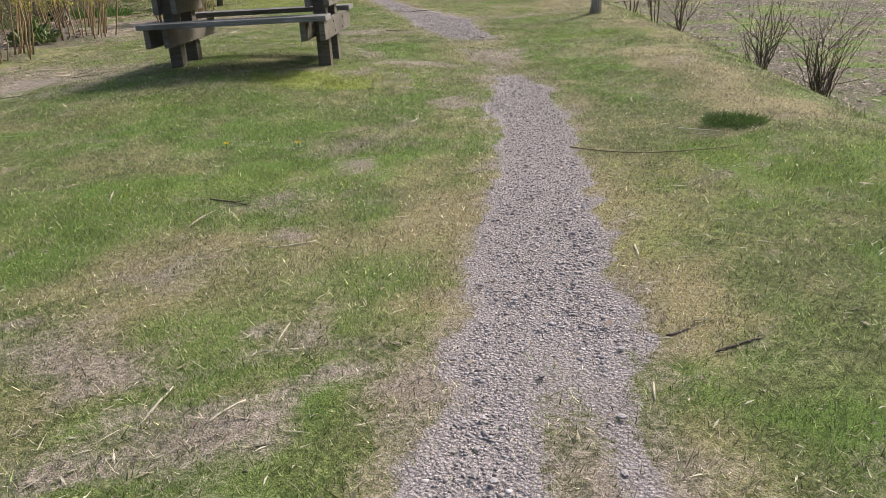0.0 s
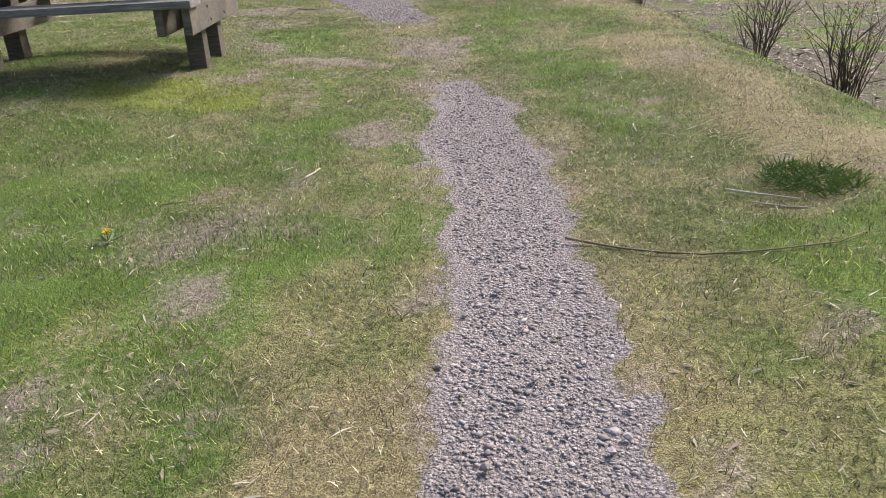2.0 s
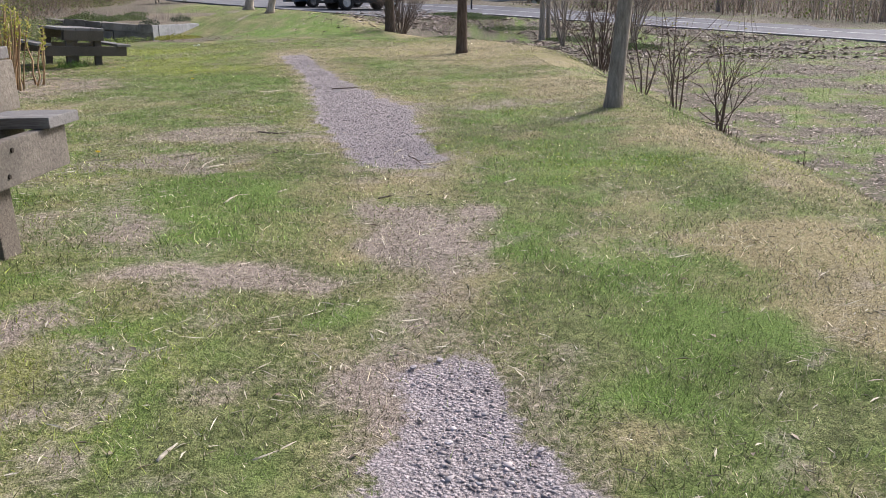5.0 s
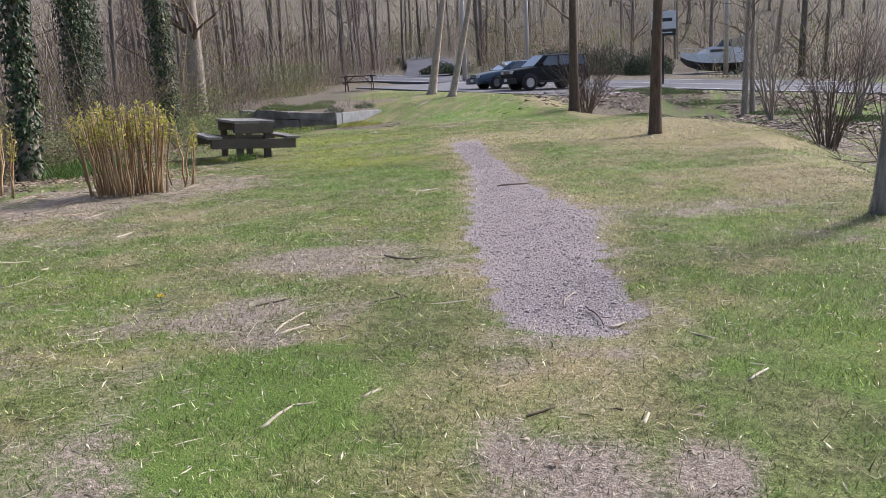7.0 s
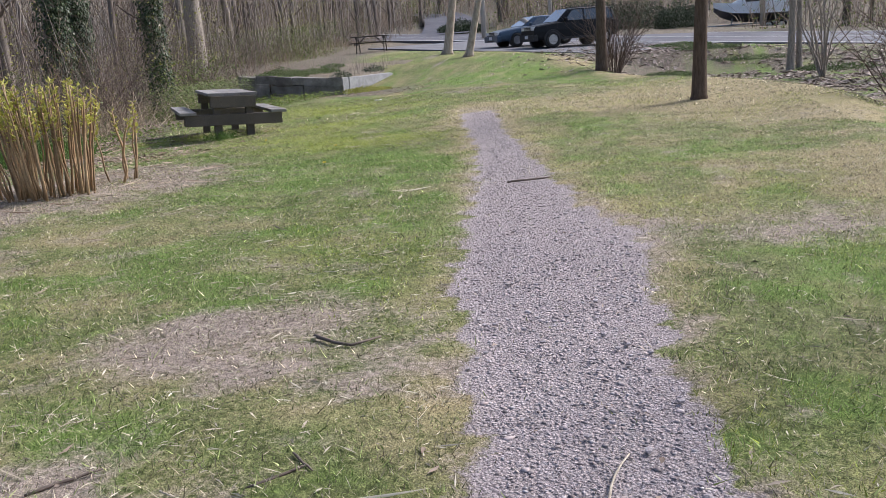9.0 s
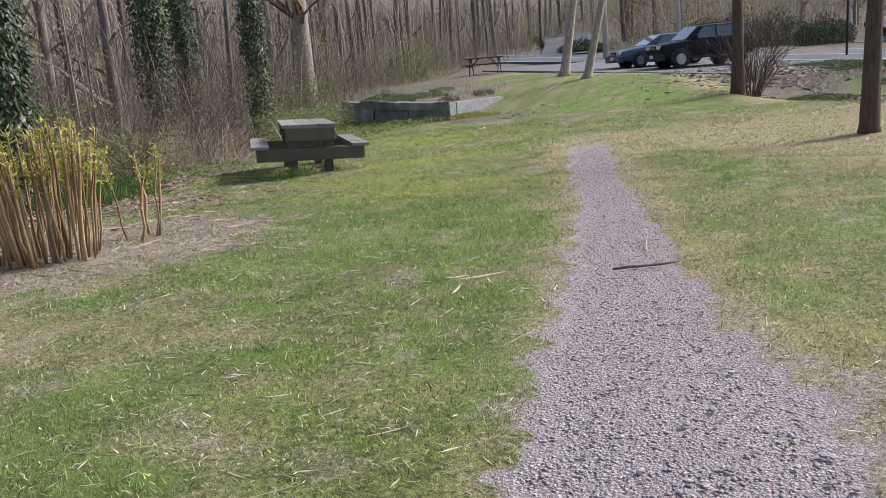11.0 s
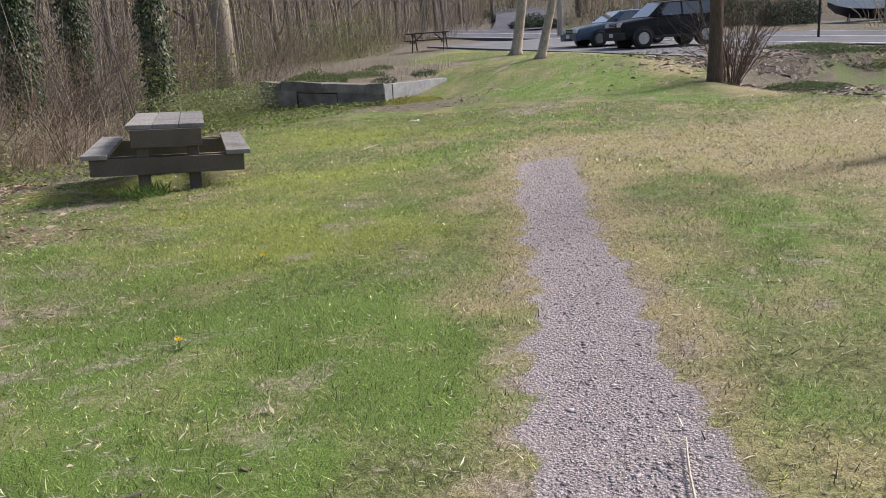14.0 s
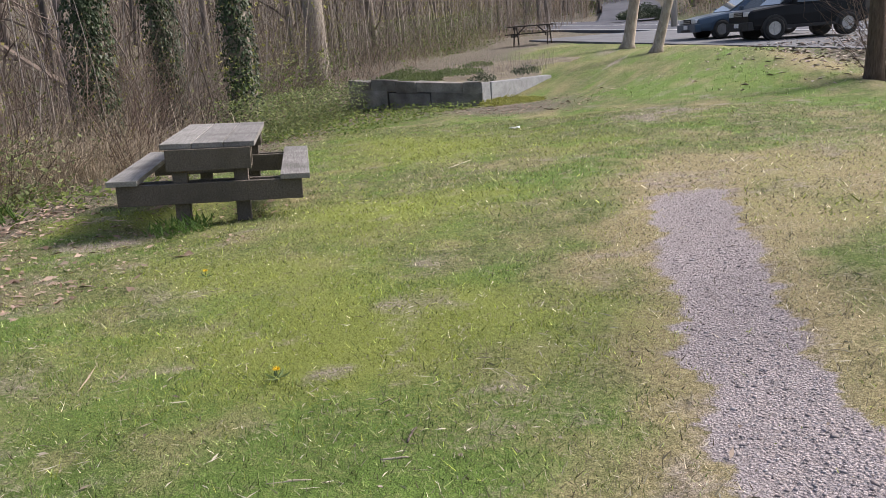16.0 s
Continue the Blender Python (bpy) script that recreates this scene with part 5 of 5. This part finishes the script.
low_plants(at(-6.4, 22.55), "tuft of tall grass at the table's foot", 220, 0.10, 0.28, 101, "tuft", 0.12)
low_plants(at(2.05, 5.55), "dark green tuft of grass beside the path", 800, 0.045, 0.22, 102, "tuft", 0.06)
for i, (x, y, r) in enumerate(((3.2, 41.5, 1.2), (1.8, 37.8, 1.0), (4.6, 40.8, 1.4), (6.8, 37.6, 1.2), (7.8, 33.0, 1.0), (2.4, 43.4, 1.2))):
    low_plants(at(x, y), "green ground cover in the leafy hollow", 1500, 0.2, r, 110 + i, "shrub_green", 0.07)
for i, (s, n, r, h) in enumerate(((50.5, 10.8, 1.8, 1.3), (34.0, 12.5, 2.2, 2.4), (37.5, 13.0, 2.4, 2.6), (40.5, 13.5, 2.2, 2.2), (31.5, 13.5, 1.6, 2.0))):
    x, y = road_xy(s, n)
    low_plants(at(x, y), "rounded dark green bush across the road", 4200, h, r, 120 + i, "ivy", 0.14, "bush")


# ---- sticks, flowers ----
def stick(x, y, length, angle, thick, mat, label, seed, group):
    rnd = random.Random(seed)
    a = radians(angle)
    n = 5
    bend = rnd.gauss(0, 0.03) * length
    pts = []
    for i in range(n + 1):
        f = i / n - 0.5
        px, py = x + math.cos(a) * f * length - math.sin(a) * bend * (1 - 4 * f * f), y + math.sin(a) * f * length + math.cos(a) * bend * (1 - 4 * f * f)
        pts.append((px - x, py - y, float(land(px, py)) - zat(x, y) + thick * 0.8 + rnd.uniform(0, 0.006)))
    sh = Shell().tube(pts, [thick * q for q in (0.8, 1.05, 1.0, 0.95, 0.85, 0.55)], 6)
    if length > 0.3:
        p = Vector(pts[3])
        w = Vector((math.cos(a + 0.7), math.sin(a + 0.7), 0.12))
        sh.tube([p, p + w * length * 0.22], [thick * 0.6, thick * 0.3], 5)
    ob = new("stick", sh.mesh("stick", M[mat], True))
    ob.matrix_world = Matrix.Translation((x, y, zat(x, y) - 0.004))
    return tagged(ob, label, "stick", group)


PALE = ((-1.95, 4.53, 0.5, 103), (-0.59, 2.61, 0.22, 80), (-0.91, 2.13, 0.22, 80), (-0.68, 2.08, 0.15, 53), (0.63, 2.15, 0.1, -101), (1.81, 5.33, 0.25, -37), (-1.27, 3.92, 0.27, 77), (-0.73, 3.5, 0.23, 20),
        (1.95, 6.61, 0.26, 32), (1.75, 6.75, 0.16, -108), (0.21, 7.63, 0.14, 45), (-0.43, 10.38, 0.09, 32), (-3.22, 12.38, 0.38, 90), (-0.77, 11.18, 0.1, 73), (-0.74, 11.73, 0.18, -19), (0.44, 12.01, 0.32, 81),
        (1.06, 11.45, 0.15, -42), (-0.46, 17.55, 0.6, 97), (-3.08, 16.08, 0.28, 120), (-3.04, 16.38, 0.21, 98), (-1.52, 15.96, 0.17, 87), (-1.27, 15.77, 0.2, 87), (-2.69, 19.09, 0.15, 28), (-2.42, 19.33, 0.1, 29))
WHITE = ((0.83, 3.25, 0.12, -95), (-0.22, 6.09, 0.18, 66), (1.58, 6.65, 0.14, -98), (-0.07, 7.62, 0.09, 72), (-0.88, 11.35, 0.40, 91), (-0.81, 11.23, 0.21, 67), (-0.48, 10.25, 0.22, 82), (-0.22, 10.54, 0.15, 67),
         (1.21, 10.96, 0.17, 57), (0.76, 10.48, 0.09, 77), (0.68, 11.58, 0.13, 52), (-1.38, 16.23, 0.19, 96), (-0.81, 16.31, 0.14, 94), (-5.12, 25.98, 0.6, 86))
DARK = ((0.99, 2.42, 0.21, 25), (0.81, 2.52, 0.11, 27), (-1.18, 4.19, 0.31, -32), (0.4, 10.49, 0.13, 45), (-1.14, 11.77, 0.22, 51),
        (-0.52, 11.88, 0.19, 51), (-0.48, 11.97, 0.13, -42), (0.57, 11.72, 0.33, -74), (-2.44, 19.5, 0.11, 100), (-4.3, 8.0, 0.7, 12), (-3.9, 9.1, 0.5, 30))
for i, (x, y, ln, a) in enumerate(PALE):
    stick(x, y, ln, a, 0.0042, "bare_stick", "thin pale barkless stick lying on the grass", 200 + i, "pale sticks on the lawn")
for i, (x, y, ln, a) in enumerate(WHITE):
    stick(x, y, ln, a, 0.0062, "bare_stick", "short thick bleached stick lying on the grass", 240 + i, "bleached sticks on the lawn")
for i, (x, y, ln, a) in enumerate(DARK):
    stick(x, y, ln, a, 0.005, "dark_stick", "thin brown twig lying on the ground", 270 + i, "brown twigs on the lawn")
stick(-0.38, 16.85, 0.42, 30, 0.0095, "dark_stick", "thick dark stick lying across the gravel path", 299, "brown twigs on the lawn")


def long_branch(points, thick, label, mat):
    x0, y0 = points[0]
    z0 = zat(x0, y0)
    sh = Shell().tube([(x - x0, y - y0, zat(x, y) - z0 + 0.008) for x, y in points], [thick * (1 - 0.6 * i / len(points)) for i in range(len(points))], 6)
    ob = new("stick", sh.mesh("stick", M[mat], True))
    ob.matrix_world = Matrix.Translation((x0, y0, z0))
    tagged(ob, label, "stick")


long_branch(((0.83, 5.13), (1.01, 5.01), (1.15, 4.94), (1.29, 4.89), (1.5, 4.87), (1.8, 4.88), (1.95, 4.95)), 0.005, "long thin curved brown branch lying in the grass", "pale_bark_stick")
long_branch(((1.66, 5.57), (1.77, 5.48), (1.9, 5.37)), 0.006, "pale forked branch lying beside the grass tuft", "bare_stick")
long_branch(((-0.86, 13.02), (-0.74, 12.95), (-0.66, 12.93), (-0.57, 13.05)), 0.009, "curved brown branch lying on bare soil", "dark_stick")


def dandelion(x, y, seed):
    rnd = random.Random(seed)
    t = thing("dandelion", at(x, y), "yellow dandelion flower in the grass", "flower", "dandelions in the lawn")
    part("stalk", Shell().tube([(0, 0, 0), (0, 0, 0.045)], [0.003, 0.0025], 5), M["shrub_green"], t)
    sh = Shell()
    for i in range(22):
        a = i * 2.4
        d = Vector((math.cos(a), math.sin(a), 0.15 + 0.9 * (i % 3) / 3)).normalized()
        sh.leaf((0, 0, 0.045), d, d.cross(Vector((0, 0, 1))).normalized(), 0.022, 0.008)
    part("flower", sh, M["dandelion"], t)
    lv = Shell()
    for i in range(6):
        a = i + rnd.random()
        d = Vector((math.cos(a), math.sin(a), 0.3)).normalized()
        lv.leaf((0, 0, 0.004), d, d.cross(Vector((0, 0, 1))).normalized(), 0.07, 0.02)
    part("leaves", lv, M["shrub_green"], t)


for i, (x, y) in enumerate(((-3.26, 19.8), (-1.79, 11.73), (-2.84, 18.3), (-1.0, 5.4), (-1.51, 5.45), (-4.9, 21.2))):
    dandelion(x, y, i)


def paper_scrap(x, y):
    rnd = random.Random(8)
    sh = Shell()
    for j in range(4):
        for i in range(5):
            sh.v.append(((i - 2) * 0.045, (j - 1.5) * 0.04, 0.012 + rnd.uniform(0, 0.035)))
    for j in range(3):
        for i in range(4):
            k = j * 5 + i
            sh.f.append((k, k + 1, k + 6, k + 5))
    ob = new("paper_scrap", sh.mesh("paper_scrap", M["sign_white"], True))
    ob.modifiers.new("thickness", "SOLIDIFY").thickness = 0.003
    ob.matrix_world = at(x, y, 20)
    tagged(ob, "crumpled white paper scrap lying on the lawn", "litter")


paper_scrap(-5.7, 29.5)


# ---- loose stuff on the ground ----
def slivers(name, label, category, count, x0, x1, y0, y1, weight, length, width, tint_a, tint_b, mat, seed, curl=0.0):
    """Thin flat or folded scraps lying about."""
    r = np.random.default_rng(seed)
    x, y = r.uniform(x0, x1, count), r.uniform(y0, y1, count)
    keep = r.uniform(0, 1, count) < weight(x, y)
    x, y = x[keep], y[keep]
    n = len(x)
    ln, a = r.lognormal(math.log(length), 0.5, n).clip(length * 0.3, length * 3.2), r.normal(0.6, 1.1, n)
    w = width * r.uniform(0.5, 1.5, n)
    dx, dy = np.cos(a), np.sin(a)
    z = land(x, y) + 0.005 + 0.006 * r.uniform(0, 1, n)
    tilt = r.normal(0, 0.06 + 0.5 * curl, n) * ln
    mid = np.stack([x, y, z + curl * w * 1.2], -1)
    e0 = np.stack([x - dx * ln / 2, y - dy * ln / 2, land(x - dx * ln / 2, y - dy * ln / 2) + 0.005 + np.clip(tilt, 0, 0.03)], -1)
    e1 = np.stack([x + dx * ln / 2, y + dy * ln / 2, land(x + dx * ln / 2, y + dy * ln / 2) + 0.005 + np.clip(-tilt, 0, 0.03)], -1)
    side = np.stack([-dy * w / 2, dx * w / 2, r.normal(0, 0.1, n) * w], -1)
    v = np.stack([e0, mid + side, e1, mid - side], 1).reshape(-1, 3)
    f = (np.array([(0, 1, 2), (0, 2, 3)])[None] + (np.arange(n) * 4)[:, None, None]).reshape(-1, 3)
    q = r.uniform(0, 1, (n, 1))
    c = np.array([tint_a]) * (1 - q) + np.array([tint_b]) * q
    me = tint_mesh(name, v, f, np.repeat(c, 4, axis=0), M[mat])
    return tagged(new(name, me), label, category, kind="stuff")


def debris_weight(x, y):
    g = zones(x, y)
    return np.clip((1 - g[0]) * (0.3 + 0.75 * g[1] + 1.2 * blob(x, y, -2.0, 13.2, 2.4, 2.8) + 0.7 * blob(x, y, -4.6, 15.5, 1.6, 3)) * (0.3 + vnoise(x, y, 0.5, 15)), 0, 1)


slivers("straw_litter", "scattered dry straw and stem scraps on the lawn", "plant litter", 46000, -6.5, 4.0, 0.8, 22, debris_weight, 0.04, 0.0055, (0.32, 0.27, 0.19), (0.78, 0.72, 0.58), "straw", 41)
slivers("straw_litter", "pale broken cane stems strewn over the lawn", "plant litter", 1500, -5.5, 2.5, 9.5, 17.5, lambda x, y: np.clip(0.06 + 0.8 * blob(x, y, -2.2, 14.2, 1.8, 2.2) - zones(x, y)[0], 0, 1), 0.11, 0.006, (0.38, 0.31, 0.22), (0.72, 0.65, 0.51), "straw", 46)
slivers("straw_litter", "dry broken stems under the canes", "plant litter", 5000, -7.5, -3.2, 9, 20, lambda x, y: 0.9 * sstep(0.3, 0.8, zones(x, y)[1]), 0.16, 0.010, (0.28, 0.20, 0.14), (0.60, 0.50, 0.38), "straw", 42)
slivers("leaf_scraps", "small dead leaf scraps on the lawn", "plant litter", 5000, -6, 4.0, 0.8, 20, lambda x, y: 0.2 + 0.8 * zones(x, y)[1] - 0.3 * zones(x, y)[0], 0.025, 0.014, (0.26, 0.19, 0.15), (0.55, 0.46, 0.37), "leaf_litter", 43, 0.08)
slivers("fallen_leaves", "brown fallen leaves covering the wood's floor", "fallen leaves", 26000, -22, -5, 10, 42, lambda x, y: zones(x, y)[4], 0.07, 0.045, (0.20, 0.13, 0.10), (0.52, 0.40, 0.31), "leaf_litter", 44, 0.15)
slivers("fallen_leaves", "brown fallen leaves in the ditch and hollow", "fallen leaves", 120000, -3, 16, 5, 44, lambda x, y: zones(x, y)[4], 0.055, 0.04, (0.28, 0.22, 0.185), (0.62, 0.52, 0.45), "leaf_litter", 45, 0.12)


slivers("fallen_leaves", "reddish-brown fallen leaves drifted at the wood's edge", "fallen leaves", 4500, -9.5, -5.4, 16.5, 24.0, lambda x, y: np.clip(zones(x, y)[4] + 0.1, 0, 1), 0.06, 0.042, (0.30, 0.19, 0.14), (0.60, 0.45, 0.36), "leaf_litter", 47, 0.15)
slivers("fallen_leaves", "pale curled leaves heaped in the far hollow", "fallen leaves", 24000, -4, 18, 28, 47, lambda x, y: np.clip(zones(x, y)[4], 0, 1) * (road_sn(x, y)[1] < -0.8), 0.13, 0.09, (0.16, 0.115, 0.09), (0.66, 0.56, 0.49), "leaf_litter", 48, 0.3)


# ---- brush and woods ----
def brush(name, label, count, place, height, width, tints, seed, lean=0.35, segments=2, arch=0.25):
    """Thin upright or arching stems, three-sided, as one mass."""
    r = np.random.default_rng(seed)
    x, y = place(r, count)
    n = len(x)
    h = height * r.uniform(0.35, 1.15, n)
    a = r.uniform(0, 6.283, n)
    dx, dy = np.cos(a), np.sin(a)
    z = land(x, y) - 0.1
    ln, ar = r.normal(0, lean, n), r.uniform(0, arch, n)
    w = width * r.uniform(0.5, 1.5, n)
    levels = []
    for f, k in ((0.0, 1.0), (0.4, 0.8), (0.75, 0.55), (1.0, 0.2)):
        cx = x + dx * h * (ln * f + ar * f * f)
        cy = y + dy * h * (ln * f + ar * f * f)
        cz = z + h * (f - 0.45 * ar * f * f)
        for j in range(3):
            b = 2.094 * j
            levels.append(np.stack([cx + np.cos(b) * w * k, cy + np.sin(b) * w * k, cz], -1))
    v = np.stack(levels, 1).reshape(-1, 3)
    f = []
    for i in range(3):
        for j in range(3):
            p, q = i * 3 + j, i * 3 + (j + 1) % 3
            f += [(p, q, q + 3), (p, q + 3, p + 3)]
    f = (np.array(f)[None] + (np.arange(n) * 12)[:, None, None]).reshape(-1, 3)
    q = r.uniform(0, 1, (n, 1))
    c = np.array([tints[0]]) * (1 - q) + np.array([tints[1]]) * q
    me = tint_mesh(name, v, f, np.repeat(c, 12, axis=0), M["straw"])
    return tagged(new(name, me), label, "brush", kind="stuff")


def wood_edge(y):
    """x of the wood's edge on the side away from the road."""
    return -9.4 - 0.16 * np.clip(y - 16, 0, 30)


def left_place(r, n):
    y = r.uniform(11, 62, n)
    return wood_edge(y) - np.abs(r.exponential(6, n)) - 0.2, y


def far_place(r, n):
    s, m = r.uniform(-30, 90, n), 12.5 + r.exponential(16, n)
    x, y = road_xy(s, m)
    clear = (~((np.abs(x + 14.5) < 4) & (y < 90))) & ((np.hypot(x - 9, y - 68) > 7) & (np.abs((x - 9) - (y - 68)) > 5))
    return x[clear], y[clear]


def hollow_place(r, n):
    x, y = r.uniform(3.2, 18, n), r.uniform(6, 44, n)
    s, m = road_sn(x, y)
    ok = (x - crest(y) > 1.2) & (m < -1.5)
    return x[ok], y[ok]


BROWN, GREY = ((0.20, 0.14, 0.10), (0.50, 0.39, 0.30)), ((0.28, 0.23, 0.20), (0.54, 0.47, 0.41))
brush("brush", "tangle of bare brown brush at the wood's edge", 5200, left_place, 1.25, 0.005, BROWN, 51, 1.0, 2, 1.2)
brush("brush", "tall thin bare saplings in the wood", 800, lambda r, n: (lambda y: (wood_edge(y) - 2 - r.exponential(12, n), y))(r.uniform(10, 75, n)), 6.5, 0.018, GREY, 52, 0.14, 2, 0.3)
brush("brush", "bare brown brush across the road", 9500, far_place, 4.2, 0.014, BROWN, 53, 0.45, 2, 0.7)
brush("brush", "tall thin bare saplings across the road", 1100, far_place, 8.0, 0.028, GREY, 54, 0.13, 2, 0.3)
brush("weeds", "dry weed stems in the ditch", 3000, hollow_place, 0.3, 0.004, GREY, 55, 0.5, 2, 0.5)
brush("brush", "bare thicket inside the wood", 7500, lambda r, n: (lambda y: (wood_edge(y) - 1.5 - r.exponential(9, n), y))(r.uniform(11, 66, n)), 3.2, 0.0075, ((0.09, 0.07, 0.055), (0.34, 0.275, 0.225)), 57, 0.75, 2, 1.1)
brush("brush", "dense bare undergrowth on the wooded slope", 3600, lambda r, n: (lambda y: (-22 - 0.12 * y - r.exponential(16, n), y))(r.uniform(15, 115, n)), 4.5, 0.03, ((0.10, 0.075, 0.055), (0.33, 0.26, 0.21)), 59, 0.5, 2, 0.8)
brush("weeds", "dry grass stalks in the raised bed", 900, lambda r, n: (r.uniform(-12.4, -8.6, n), r.uniform(36.9, 41.5, n)), 0.55, 0.005, GREY, 58, 0.4, 2, 0.5)
brush("brush", "brambles heaped in front of the ivy trees", 1500, lambda r, n: (r.normal(-12.4, 0.9, n), r.normal(25.8, 1.0, n)), 1.3, 0.007, ((0.38, 0.30, 0.21), (0.62, 0.53, 0.40)), 56, 0.9, 2, 1.2)


def woodland():
    rnd = random.Random(77)
    kinds = []
    for i in range(7):
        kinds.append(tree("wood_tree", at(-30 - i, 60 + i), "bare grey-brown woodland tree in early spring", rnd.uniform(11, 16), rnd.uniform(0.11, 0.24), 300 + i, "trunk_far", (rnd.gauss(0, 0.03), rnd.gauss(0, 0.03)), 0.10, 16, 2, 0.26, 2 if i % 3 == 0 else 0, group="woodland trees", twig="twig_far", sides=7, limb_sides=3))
    spots = []
    for _ in range(72):
        y = rnd.uniform(12, 80)
        spots.append((float(wood_edge(y)) - 5.5 - rnd.expovariate(1 / 13.0), y))
    for _ in range(88):
        s, n = rnd.uniform(-25, 85), 15 + rnd.expovariate(1 / 18.0)
        x, y = road_xy(s, n)
        if not (abs(x + 14.5) < 4 and y < 90) and math.hypot(x - 9, y - 68) > 7 and abs((x - 9) - (y - 68)) > 7:
            spots.append((x, y))
    for _ in range(30):
        spots.append((rnd.uniform(-40, 30), rnd.uniform(95, 130)))
    for x, y in spots:
        copy_thing(rnd.choice(kinds), at(x, y, rnd.uniform(0, 360)))


woodland()


def leaf_haze(name, label, count, place, low, high, size, tints, seed):
    """Sparse young leaves hanging in the understorey."""
    r = np.random.default_rng(seed)
    x, y = place(r, count)
    knot = vnoise(x, y, 2.6, 61)
    keep = r.uniform(0, 1, len(x)) < sstep(0.45, 0.75, knot)
    x, y = x[keep], y[keep]
    n = len(x)
    z = land(x, y) + low + (high - low) * r.uniform(0, 1, n) ** 1.6
    a, b = r.uniform(0, 6.283, n), r.uniform(-0.8, 0.8, n)
    s = size * r.uniform(0.6, 1.5, n)
    p = np.stack([x, y, z], -1)
    u = np.stack([np.cos(a) * np.cos(b), np.sin(a) * np.cos(b), np.sin(b)], -1) * s[:, None]
    w = np.stack([-np.sin(a), np.cos(a), r.normal(0, 0.4, n)], -1) * s[:, None] * 0.3
    v = np.stack([p, p + u * 0.5 + w, p + u, p + u * 0.5 - w], 1).reshape(-1, 3)
    f = (np.array([(0, 1, 2), (0, 2, 3)])[None] + (np.arange(n) * 4)[:, None, None]).reshape(-1, 3)
    q = r.uniform(0, 1, (n, 1))
    me = tint_mesh(name, v, f, np.repeat(np.array([tints[0]]) * (1 - q) + np.array([tints[1]]) * q, 4, axis=0), M["grass"])
    return tagged(new(name, me), label, "leaves", kind="stuff")


GREEN = ((0.10, 0.15, 0.04), (0.27, 0.32, 0.09))
leaf_haze("undergrowth", "fresh green undergrowth in the wood", 90000, left_place, 0.0, 1.6, 0.07, GREEN, 71)
leaf_haze("young_leaves", "thin yellow-green spring leaves in the wood", 30000, left_place, 1.5, 6.5, 0.07, ((0.24, 0.25, 0.06), (0.42, 0.40, 0.13)), 72)
leaf_haze("undergrowth", "green undergrowth across the road", 100000, far_place, 0.0, 3.2, 0.15, GREEN, 73)
leaf_haze("young_leaves", "thin yellow-green spring leaves across the road", 60000, far_place, 2.0, 9.0, 0.12, ((0.24, 0.25, 0.06), (0.42, 0.40, 0.13)), 74)
leaf_haze("ground_ivy", "low green ground cover under the ivy trees", 26000, lambda r, n: (r.uniform(-18, -8.8, n), r.uniform(18, 36, n)), 0.0, 0.18, 0.07, GREEN, 75)
leaf_haze("undergrowth", "grey-green leafy undergrowth along the wood's edge", 60000, lambda r, n: (lambda y: (wood_edge(y) + 0.6 - r.exponential(2.2, n), y))(r.uniform(14, 36, n)), 0.0, 0.9, 0.06, ((0.13, 0.17, 0.07), (0.34, 0.38, 0.17)), 76)
# two fallen branches in the wood
for i, (x, y, ln, a) in enumerate(((-13.2, 22.6, 3.2, 15), (-12.6, 23.4, 3.0, -20))):
    t = thing("fallen_branch", at(x, y, a, 0.5), "bare fallen branch leaning in the brush", "branch", "fallen branches")
    sh, ends = Shell(), []
    limbs(sh, random.Random(400 + i), (-1.5, 0, 0.3), (1, 0, -0.15), ln, 0.05, 1, 6, ends, 0.06, 0.0, (3, 5))
    part("limb", sh, M["bark"], t)


# ---- stones of the path that can be picked up one by one ----
def loose_stones():
    r = np.random.default_rng(91)
    x, y = r.uniform(-0.4, 1.0, 2600), r.uniform(1.0, 16.0, 2600)
    g = zones(x, y)[0]
    keep = np.flatnonzero(g > 0.6)[:240]
    meshes = []
    for i in range(8):
        bm = bmesh.new()
        bmesh.ops.create_icosphere(bm, subdivisions=1, radius=1.0)
        rnd = random.Random(500 + i)
        for v in bm.verts:
            v.co *= rnd.uniform(0.75, 1.15)
            v.co.z *= 0.6
        me = bpy.data.meshes.new("stone")
        bm.to_mesh(me)
        bm.free()
        me.materials.append(M["pebble"])
        meshes.append(me)
    for k in keep:
        ob = new("stone", meshes[int(r.integers(8))])
        ob.parent = gravel
        s = float(r.uniform(0.008, 0.015))
        ob.matrix_basis = Matrix.LocRotScale((float(x[k]), float(y[k]), zat(x[k], y[k]) - 0.006 + s * 0.4), Euler((0, 0, float(r.uniform(0, 6.28)))), (s * float(r.uniform(0.8, 1.4)), s, s))


M["pebble"] = plain("path_pebble", (0.36, 0.315, 0.32), (0.56, 0.51, 0.52), 1.5, 0.85, 0, fine=6, vary=0.5)
loose_stones()
